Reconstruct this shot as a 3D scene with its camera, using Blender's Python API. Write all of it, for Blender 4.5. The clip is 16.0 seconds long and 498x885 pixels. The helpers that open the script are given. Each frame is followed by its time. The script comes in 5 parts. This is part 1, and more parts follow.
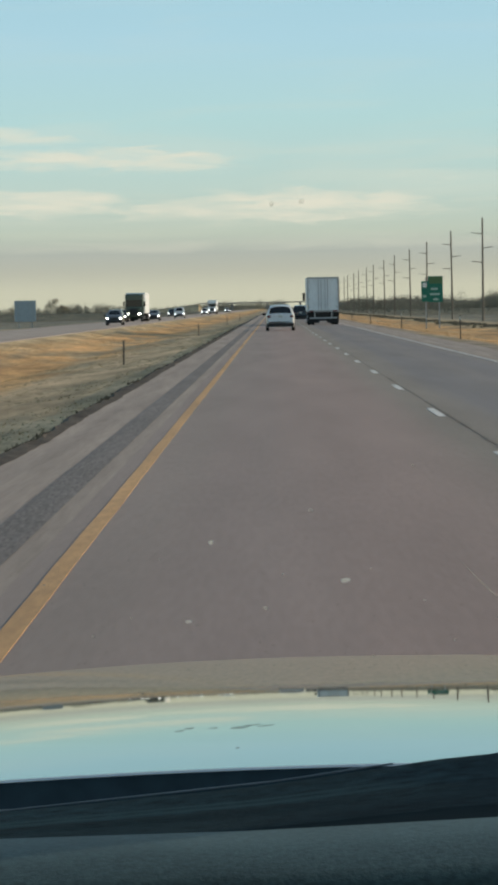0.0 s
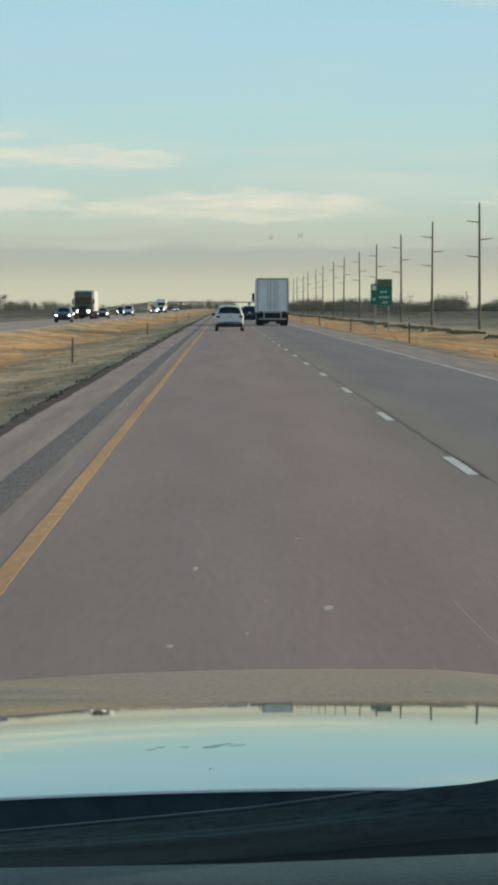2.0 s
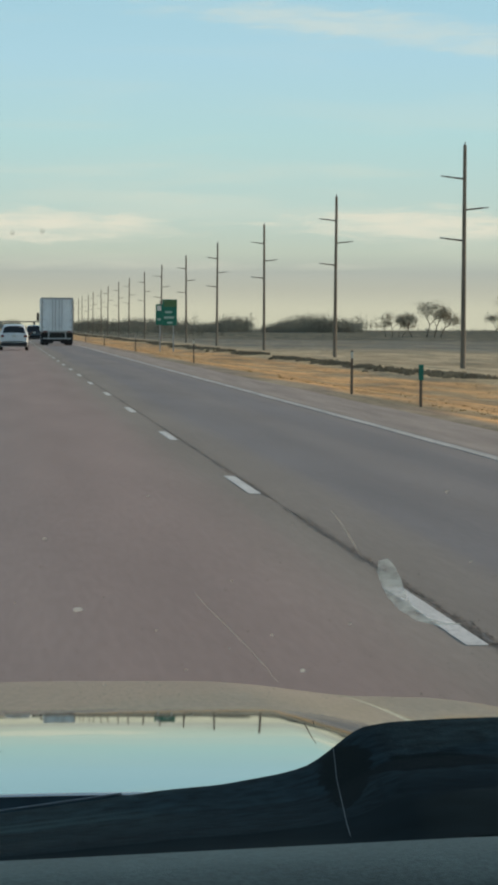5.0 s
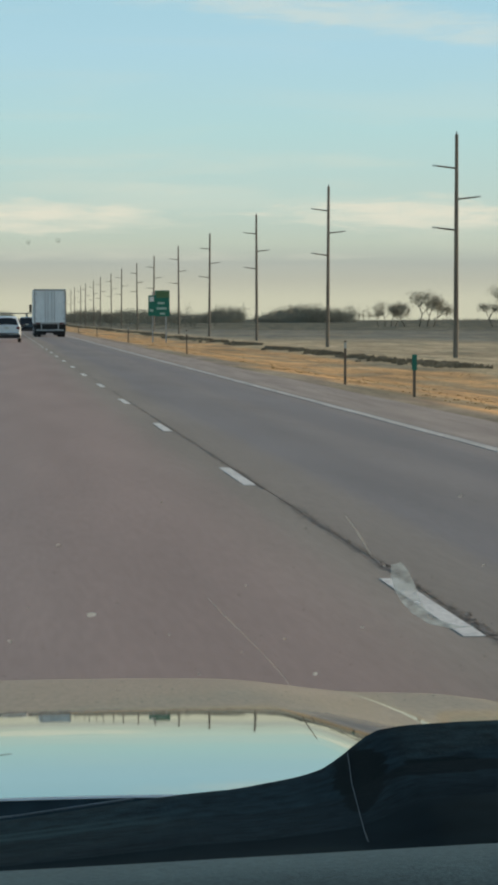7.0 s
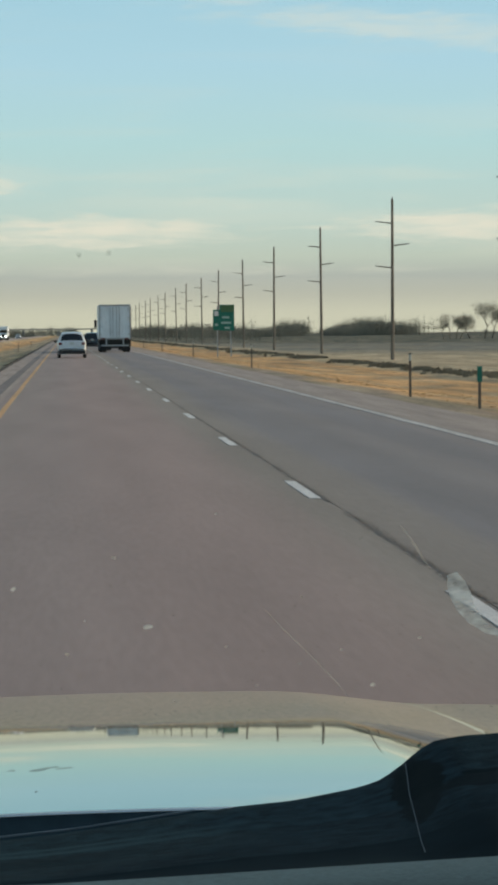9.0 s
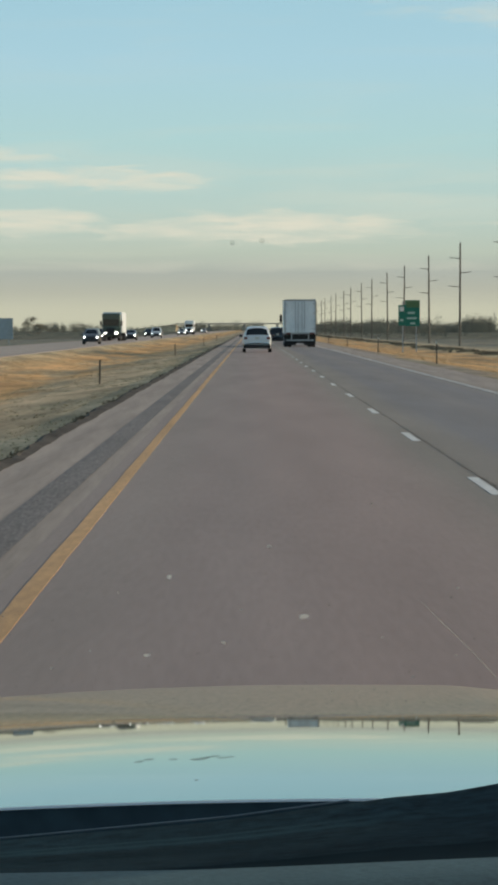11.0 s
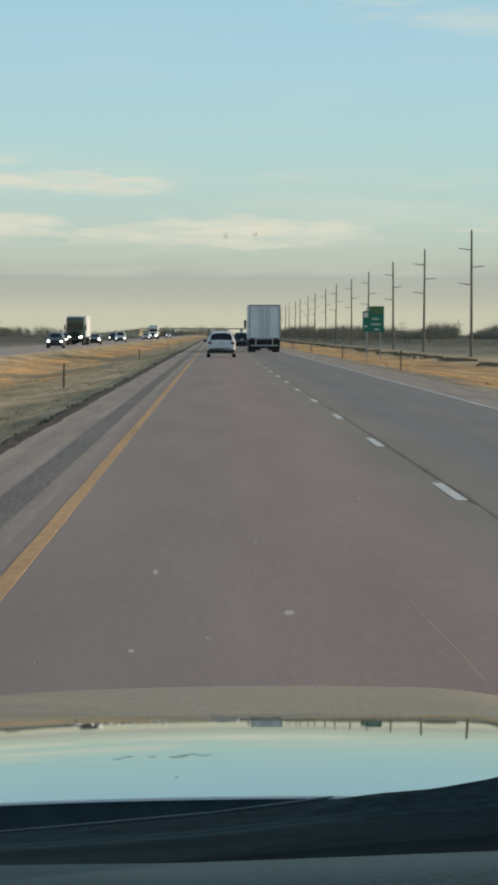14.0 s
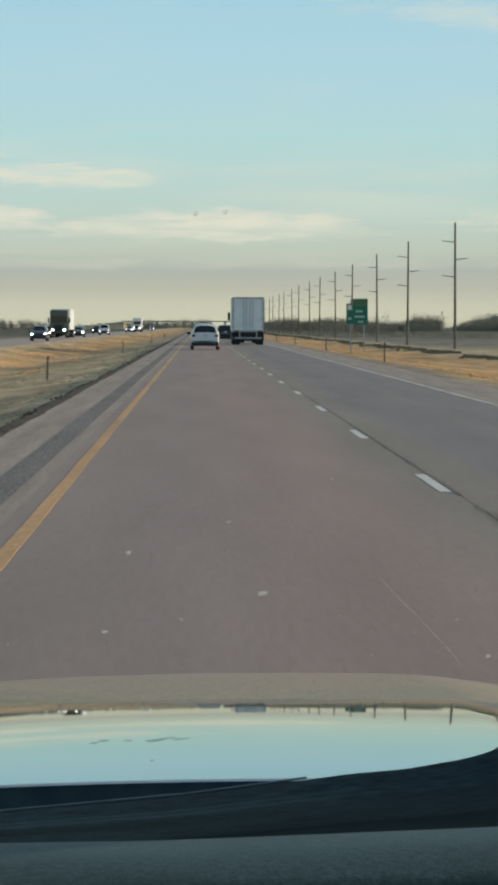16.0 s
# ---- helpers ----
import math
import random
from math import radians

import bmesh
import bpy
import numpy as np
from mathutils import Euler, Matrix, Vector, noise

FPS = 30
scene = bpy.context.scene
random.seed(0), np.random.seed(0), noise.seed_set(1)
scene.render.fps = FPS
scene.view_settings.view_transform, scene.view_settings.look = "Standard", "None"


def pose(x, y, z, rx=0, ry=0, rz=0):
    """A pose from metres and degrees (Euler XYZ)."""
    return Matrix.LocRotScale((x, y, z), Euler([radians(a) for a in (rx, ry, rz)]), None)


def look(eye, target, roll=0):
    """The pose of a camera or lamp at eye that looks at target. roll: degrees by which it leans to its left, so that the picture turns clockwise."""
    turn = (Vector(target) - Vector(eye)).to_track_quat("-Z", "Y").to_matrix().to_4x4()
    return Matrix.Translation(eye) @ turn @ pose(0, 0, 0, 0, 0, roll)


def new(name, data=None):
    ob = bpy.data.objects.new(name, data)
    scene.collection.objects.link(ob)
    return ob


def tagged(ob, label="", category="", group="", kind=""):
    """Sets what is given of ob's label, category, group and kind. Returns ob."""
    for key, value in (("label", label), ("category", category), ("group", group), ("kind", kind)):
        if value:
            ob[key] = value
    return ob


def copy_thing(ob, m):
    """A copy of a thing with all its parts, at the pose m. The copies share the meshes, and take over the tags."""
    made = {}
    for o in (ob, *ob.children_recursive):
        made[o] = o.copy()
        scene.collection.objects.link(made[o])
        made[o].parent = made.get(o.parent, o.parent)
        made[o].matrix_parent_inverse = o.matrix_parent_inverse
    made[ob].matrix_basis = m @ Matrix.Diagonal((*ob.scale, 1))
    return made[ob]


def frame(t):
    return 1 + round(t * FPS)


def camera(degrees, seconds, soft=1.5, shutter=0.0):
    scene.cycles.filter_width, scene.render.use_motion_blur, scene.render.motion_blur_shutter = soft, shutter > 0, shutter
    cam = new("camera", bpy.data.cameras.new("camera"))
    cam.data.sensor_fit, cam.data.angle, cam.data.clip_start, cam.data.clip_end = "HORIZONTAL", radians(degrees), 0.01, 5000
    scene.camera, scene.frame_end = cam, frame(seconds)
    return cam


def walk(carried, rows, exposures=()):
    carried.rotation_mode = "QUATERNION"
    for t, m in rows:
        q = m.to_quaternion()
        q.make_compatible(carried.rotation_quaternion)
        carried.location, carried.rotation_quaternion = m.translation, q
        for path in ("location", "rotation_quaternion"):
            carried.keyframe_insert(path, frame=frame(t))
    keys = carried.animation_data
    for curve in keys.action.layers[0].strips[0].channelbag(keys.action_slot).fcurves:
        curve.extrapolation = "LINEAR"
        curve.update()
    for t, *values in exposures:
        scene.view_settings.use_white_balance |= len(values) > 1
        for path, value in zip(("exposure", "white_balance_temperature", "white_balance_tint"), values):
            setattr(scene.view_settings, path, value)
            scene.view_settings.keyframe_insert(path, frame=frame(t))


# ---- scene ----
cam = camera(10.286, 16.0, soft=3.7)
PATH = [
    (0, (0.0091, 0.0, 1.5249), (-0.9727, 99.8766, -3.3441), -1.056),
    (0.5, (0.0123, 0.0, 1.5220), (-0.6976, 99.8782, -3.3616), -1.038),
    (1, (-0.0041, 0.0, 1.5333), (-0.2788, 99.8802, -3.3518), -1.117),
    (1.5, (-0.0080, 0.0, 1.5383), (0.0957, 99.8810, -3.3381), -0.723),
    (2, (-0.0188, 0.0, 1.5441), (0.9280, 99.8759, -3.3461), -0.012),
    (2.5, (-0.0110, 0.0, 1.5417), (2.0356, 99.8577, -3.3831), 0.390),
    (3, (-0.0119, 0.0, 1.5460), (5.1330, 99.7611, -3.0637), 0.497),
    (3.5, (-0.0091, 0.0, 1.5440), (5.7801, 99.7375, -2.8042), 0.465),
    (4, (0.0011, 0.0, 1.5369), (6.2995, 99.7100, -2.7340), 0.545),
    (4.2, (0.0090, 0.0, 1.5293), (6.9565, 99.6744, -2.5641), 0.547),
    (6.3, (-0.0050, 0.0, 1.5360), (9.4195, 99.4602, -2.8051), 0.212),
    (6.5, (-0.0066, 0.0, 1.5371), (9.3292, 99.4663, -2.8550), 0.166),
    (7, (-0.0074, 0.0, 1.5407), (8.9460, 99.4975, -2.9417), 0.037),
    (7.5, (-0.0095, 0.0, 1.5417), (8.9150, 99.5019, -2.8999), 0.373),
    (8, (0.0034, 0.0, 1.5389), (6.9664, 99.6545, -2.9891), -0.278),
    (8.5, (0.0069, 0.0, 1.5364), (6.5025, 99.6960, -2.7669), -0.350),
    (9, (0.0005, 0.0, 1.5389), (6.5839, 99.7037, -2.4398), -0.538),
    (9.5, (0.0105, 0.0, 1.5335), (3.7685, 99.8480, -2.4981), -0.643),
    (10, (0.0091, 0.0, 1.5302), (2.0404, 99.9023, -2.3941), -0.783),
    (10.2, (0.0282, 0.0, 1.5331), (0.9851, 99.9031, -2.7623), -0.757),
    (12.5, (-0.0049, 0.0, 1.5355), (-0.2694, 99.9324, -2.1302), 0.200),
    (13, (-0.0054, 0.0, 1.5351), (0.1303, 99.9312, -2.1717), 0.251),
    (13.5, (-0.0061, 0.0, 1.5347), (1.0154, 99.9229, -2.2567), 0.258),
    (14, (0.0030, 0.0, 1.5280), (1.2503, 99.9150, -2.4008), 0.228),
    (14.5, (-0.0025, 0.0, 1.5294), (1.7779, 99.9058, -2.4292), 0.162),
    (15, (-0.0007, 0.0, 1.5331), (1.8402, 99.9032, -2.4610), 0.310),
    (15.5, (0.0069, 0.0, 1.5240), (1.8803, 99.8986, -2.5689), 0.309),
    (16, (0.0109, 0.0, 1.5195), (1.8367, 99.8954, -2.6728), 0.149),
]
walk(cam, [(t, look(eye, target, roll)) for t, eye, target, roll in PATH],
     [(0, 0.0), (9, 0.0), (10.2, -0.04), (13, -0.07), (14.2, -0.04), (15.2, 0.0), (16, 0.0)])

# ---- world, sun, exposure ----
SUN_EL, SUN_AZ = 14.0, 76.0   # degrees; azimuth clockwise from the road's direction (+y)


def make_world():
    w = bpy.data.worlds.new("sky")
    scene.world = w
    w.use_nodes = True
    nt = w.node_tree
    n, l = nt.nodes, nt.links
    n.clear()
    out = n.new("ShaderNodeOutputWorld")
    bg = n.new("ShaderNodeBackground")
    bg.inputs["Strength"].default_value = 1.04
    l.new(bg.outputs[0], out.inputs[0])
    sky = n.new("ShaderNodeTexSky")
    sky.sky_type = "NISHITA"
    sky.sun_disc = False
    sky.sun_elevation = radians(SUN_EL)
    sky.sun_rotation = radians(SUN_AZ)
    sky.air_density, sky.dust_density, sky.ozone_density = 1.0, 1.2, 1.6
    gain = n.new("ShaderNodeMix")
    gain.data_type, gain.blend_type = "RGBA", "MULTIPLY"
    gain.inputs[0].default_value = 1.0
    l.new(sky.outputs[0], gain.inputs[6])
    gain.inputs[7].default_value = (0.215, 0.200, 0.170, 1)
    tc = n.new("ShaderNodeTexCoord")
    sep = n.new("ShaderNodeSeparateXYZ")
    l.new(tc.outputs["Generated"], sep.inputs[0])
    # haze layers close to the horizon: colour by elevation
    ramp = n.new("ShaderNodeValToRGB")
    mr = n.new("ShaderNodeMapRange")
    mr.inputs[1].default_value, mr.inputs[2].default_value = 0.0, 0.16
    l.new(sep.outputs["Z"], mr.inputs[0])
    l.new(mr.outputs[0], ramp.inputs[0])
    stops = [(0.0, (0.59, 0.58, 0.44)), (0.045, (0.575, 0.57, 0.44)), (0.085, (0.48, 0.487, 0.402)),
             (0.125, (0.427, 0.457, 0.407)), (0.17, (0.505, 0.567, 0.475)), (0.27, (0.50, 0.635, 0.58)),
             (0.42, (0.45, 0.665, 0.665)), (0.60, (0.415, 0.645, 0.735)), (0.78, (0.365, 0.605, 0.715)), (0.90, (0.23, 0.46, 0.56)), (1.0, (0.15, 0.36, 0.46))]
    el = ramp.color_ramp.elements
    for i, (p, c) in enumerate(stops):
        e = el[i] if i < 2 else el.new(p)
        e.position, e.color = p, (*c, 1)
    el[0].position, el[1].position = stops[0][0], stops[1][0]
    fade = n.new("ShaderNodeMapRange")
    fade.interpolation_type = "SMOOTHSTEP"
    fade.inputs[1].default_value, fade.inputs[2].default_value = 0.16, 0.42
    l.new(sep.outputs["Z"], fade.inputs[0])
    mix = n.new("ShaderNodeMix")
    mix.data_type = "RGBA"
    l.new(fade.outputs[0], mix.inputs[0])
    l.new(ramp.outputs[0], mix.inputs[6])
    l.new(gain.outputs[2], mix.inputs[7])
    # streaky high clouds, long and flat, thinning upwards
    mp = n.new("ShaderNodeMapping")
    mp.inputs["Scale"].default_value = (9.0, 9.0, 95.0)
    l.new(tc.outputs["Generated"], mp.inputs[0])
    nz = n.new("ShaderNodeTexNoise")
    nz.inputs["Scale"].default_value = 1.0
    nz.inputs["Detail"].default_value = 5.0
    nz.inputs["Roughness"].default_value = 0.52
    nz.inputs["Distortion"].default_value = 0.35
    l.new(mp.outputs[0], nz.inputs["Vector"])
    cov = n.new("ShaderNodeMapRange")
    cov.interpolation_type = "SMOOTHSTEP"
    cov.inputs[1].default_value, cov.inputs[2].default_value = 0.475, 0.68
    cov.inputs[4].default_value = 0.20
    l.new(nz.outputs["Fac"], cov.inputs[0])
    band = n.new("ShaderNodeValToRGB")
    b = band.color_ramp.elements
    b[0].position, b[0].color = 0.10, (0, 0, 0, 1)
    b[1].position, b[1].color = 0.20, (1, 1, 1, 1)
    for p, v in ((0.34, 1.0), (0.52, 0.35), (0.95, 0.25)):
        e = b.new(p)
        e.color = (v, v, v, 1)
    l.new(mr.outputs[0], band.inputs[0])
    mul = n.new("ShaderNodeMath")
    mul.operation = "MULTIPLY"
    l.new(cov.outputs[0], mul.inputs[0])
    l.new(band.outputs[0], mul.inputs[1])
    cl = n.new("ShaderNodeMix")
    cl.data_type = "RGBA"
    # broad soft clouds: (azimuth tangent, height, half-length, half-thickness, tilt, density)
    dv = n.new("ShaderNodeMath")
    dv.operation = "DIVIDE"
    l.new(sep.outputs["X"], dv.inputs[0])
    l.new(sep.outputs["Y"], dv.inputs[1])
    cm = n.new("ShaderNodeMapping")
    cm.inputs["Scale"].default_value = (38.0, 38.0, 300.0)
    l.new(tc.outputs["Generated"], cm.inputs[0])
    cn = n.new("ShaderNodeTexNoise")
    cn.inputs["Scale"].default_value, cn.inputs["Detail"].default_value = 1.0, 7.0
    cn.inputs["Roughness"].default_value, cn.inputs["Distortion"].default_value = 0.6, 0.5
    l.new(cm.outputs[0], cn.inputs["Vector"])
    total = mul.outputs[0]

    def calc(op, a, b=None, c=None):
        q = n.new("ShaderNodeMath")
        q.operation = op
        for i, s in enumerate((a, b, c)):
            if s is None:
                continue
            if isinstance(s, (int, float)):
                q.inputs[i].default_value = s
            else:
                l.new(s, q.inputs[i])
        return q.outputs[0]

    for u0, v0, ha, hb, tilt, dens in CLOUDS:
        du = calc("SUBTRACT", dv.outputs[0], u0)
        dz = calc("SUBTRACT", calc("SUBTRACT", sep.outputs["Z"], v0), calc("MULTIPLY", du, tilt))
        r2 = calc("ADD", calc("POWER", calc("ABSOLUTE", calc("DIVIDE", du, ha)), 2.0), calc("POWER", calc("ABSOLUTE", calc("DIVIDE", dz, hb)), 2.0))
        rr = calc("MULTIPLY_ADD", cn.outputs["Fac"], -4.2, calc("ADD", r2, 2.1))
        cv = n.new("ShaderNodeMapRange")
        cv.interpolation_type = "SMOOTHSTEP"
        cv.inputs[1].default_value, cv.inputs[2].default_value = 1.45, -0.5
        cv.inputs[4].default_value = dens
        l.new(rr, cv.inputs[0])
        total = calc("MAXIMUM", total, cv.outputs[0])
    l.new(total, cl.inputs[0])
    l.new(mix.outputs[2], cl.inputs[6])
    cl.inputs[7].default_value = (0.78, 0.745, 0.61, 1)
    l.new(cl.outputs[2], bg.inputs[0])


CLOUDS = [(0.005, 0.0365, 0.066, 0.0060, 0.0, 0.90), (-0.085, 0.0385, 0.032, 0.0055, 0.0, 0.85), (0.150, 0.0375, 0.055, 0.0062, -0.02, 0.85), (-0.060, 0.054, 0.050, 0.0050, -0.03, 0.80),
          (-0.10, 0.0625, 0.035, 0.0034, -0.04, 0.60), (0.128, 0.108, 0.085, 0.0065, -0.10, 0.42), (0.06, 0.046, 0.030, 0.003, 0.0, 0.3), (-0.2, 0.042, 0.07, 0.006, 0.0, 0.8), (0.28, 0.042, 0.06, 0.006, 0.0, 0.8),
          (0.0, 0.0225, 0.16, 0.0022, 0.0, 0.22)]
make_world()
sun = new("sun", bpy.data.lights.new("sun", "SUN"))
sun.data.energy, sun.data.angle, sun.data.color = 3.1, radians(0.8), (1.0, 0.80, 0.58)
_a, _e = radians(SUN_AZ), radians(SUN_EL)
SUN_DIR = Vector((math.sin(_a) * math.cos(_e), math.cos(_a) * math.cos(_e), math.sin(_e)))
sun.matrix_world = look(SUN_DIR * 50, (0, 0, 0))


# ---- materials ----
def material(name, base, rough=0.6, metal=0.0, spec=0.5, coat=0.0, var=0.0, scale=5.0, var2=0.0, scale2=0.6, bump=0.0,
             bump_scale=40.0, emit=None, coat_ior=1.5, stretch=(1, 1, 1), tint=None, random_obj=0.0, edge=None):
    """A surface of one colour that varies at two scales, with fine relief. Coordinates are world metres (object space)."""
    m = bpy.data.materials.new(name)
    m.use_nodes = True
    nt = m.node_tree
    n, l = nt.nodes, nt.links
    p = n["Principled BSDF"]
    p.inputs["Roughness"].default_value = rough
    p.inputs["Metallic"].default_value = metal
    p.inputs["Specular IOR Level"].default_value = spec
    p.inputs["Coat Weight"].default_value = coat
    p.inputs["Coat Roughness"].default_value = 0.012
    p.inputs["Coat IOR"].default_value = coat_ior
    p.inputs["Base Color"].default_value = (*base, 1)
    if edge:
        p.inputs["Specular Tint"].default_value = (*edge, 1)
    if emit:
        p.inputs["Emission Color"].default_value = (*emit[0], 1)
        p.inputs["Emission Strength"].default_value = emit[1]
    tc = n.new("ShaderNodeTexCoord")
    mp = n.new("ShaderNodeMapping")
    mp.inputs["Scale"].default_value = stretch
    l.new(tc.outputs["Object"], mp.inputs[0])
    last = None
    for amount, sc, det in ((var, scale, 6), (var2, scale2, 3)):
        if not amount:
            continue
        nz = n.new("ShaderNodeTexNoise")
        nz.inputs["Scale"].default_value, nz.inputs["Detail"].default_value = sc, det
        l.new(mp.outputs[0], nz.inputs["Vector"])
        r = n.new("ShaderNodeMapRange")
        r.inputs[1].default_value, r.inputs[2].default_value = 0.3, 0.7
        r.inputs[3].default_value, r.inputs[4].default_value = 1 - amount, 1 + amount
        l.new(nz.outputs["Fac"], r.inputs[0])
        mx = n.new("ShaderNodeMix")
        mx.data_type, mx.blend_type = "RGBA", "MULTIPLY"
        mx.inputs[0].default_value = 1.0
        if last is None:
            mx.inputs[6].default_value = (*base, 1)
        else:
            l.new(last, mx.inputs[6])
        l.new(r.outputs[0], mx.inputs[7])
        last = mx.outputs[2]
        if tint and amount == var2:
            tm = n.new("ShaderNodeMix")
            tm.data_type = "RGBA"
            l.new(nz.outputs["Fac"], tm.inputs[0])
            l.new(last, tm.inputs[6])
            tm.inputs[7].default_value = (*tint, 1)
            last = tm.outputs[2]
    if random_obj:
        oi = n.new("ShaderNodeObjectInfo")
        r = n.new("ShaderNodeMapRange")
        r.inputs[3].default_value, r.inputs[4].default_value = 1 - random_obj, 1 + random_obj
        l.new(oi.outputs["Random"], r.inputs[0])
        mx = n.new("ShaderNodeMix")
        mx.data_type, mx.blend_type = "RGBA", "MULTIPLY"
        mx.inputs[0].default_value = 1.0
        if last is None:
            mx.inputs[6].default_value = (*base, 1)
        else:
            l.new(last, mx.inputs[6])
        l.new(r.outputs[0], mx.inputs[7])
        last = mx.outputs[2]
    if last is not None:
        l.new(last, p.inputs["Base Color"])
    if bump:
        bz = n.new("ShaderNodeTexNoise")
        bz.inputs["Scale"].default_value, bz.inputs["Detail"].default_value = bump_scale, 4
        l.new(mp.outputs[0], bz.inputs["Vector"])
        bp = n.new("ShaderNodeBump")
        bp.inputs["Strength"].default_value, bp.inputs["Distance"].default_value = bump, 0.01
        l.new(bz.outputs["Fac"], bp.inputs["Height"])
        l.new(bp.outputs[0], p.inputs["Normal"])
    return m


def glass_material(name, tint=(1, 1, 1), gloss=0.06):
    m = bpy.data.materials.new(name)
    m.use_nodes = True
    nt = m.node_tree
    n, l = nt.nodes, nt.links
    n.remove(n["Principled BSDF"])
    out = n["Material Output"]
    tr, gl, mx = n.new("ShaderNodeBsdfTransparent"), n.new("ShaderNodeBsdfGlossy"), n.new("ShaderNodeMixShader")
    tr.inputs[0].default_value = (*tint, 1)
    gl.inputs["Roughness"].default_value = 0.02
    mx.inputs[0].default_value = gloss
    l.new(tr.outputs[0], mx.inputs[1])
    l.new(gl.outputs[0], mx.inputs[2])
    l.new(mx.outputs[0], out.inputs[0])
    return m


def film_material(name, base, cover, sc):
    """A thin dried film on glass: partly see-through."""
    m = bpy.data.materials.new(name)
    m.use_nodes = True
    nt = m.node_tree
    n, l = nt.nodes, nt.links
    p = n["Principled BSDF"]
    p.inputs["Base Color"].default_value = (*base, 1)
    p.inputs["Roughness"].default_value = 0.8
    tc, nz, r = n.new("ShaderNodeTexCoord"), n.new("ShaderNodeTexNoise"), n.new("ShaderNodeMapRange")
    nz.inputs["Scale"].default_value = sc
    l.new(tc.outputs["Object"], nz.inputs["Vector"])
    r.inputs[1].default_value, r.inputs[2].default_value = 0.3, 0.7
    r.inputs[3].default_value, r.inputs[4].default_value = cover * 0.5, cover * 1.4
    l.new(nz.outputs["Fac"], r.inputs[0])
    l.new(r.outputs[0], p.inputs["Alpha"])
    thin(m, base)
    return m


def thin(m, base):
    """Lets light that falls on the back of a thin film shine through it."""
    n, l = m.node_tree.nodes, m.node_tree.links
    p, out = n["Principled BSDF"], n["Material Output"]
    tl, tr, mx, mx2 = n.new("ShaderNodeBsdfTranslucent"), n.new("ShaderNodeBsdfTransparent"), n.new("ShaderNodeMixShader"), n.new("ShaderNodeMixShader")
    tl.inputs[0].default_value = (*base, 1)
    mx.inputs[0].default_value = 0.6
    l.new(p.outputs[0], mx.inputs[1])
    l.new(tl.outputs[0], mx2.inputs[2])
    l.new(tr.outputs[0], mx2.inputs[1])
    if p.inputs["Alpha"].is_linked:
        l.new(p.inputs["Alpha"].links[0].from_socket, mx2.inputs[0])
    else:
        mx2.inputs[0].default_value = 1.0
    l.new(mx2.outputs[0], mx.inputs[2])
    l.new(mx.outputs[0], out.inputs[0])


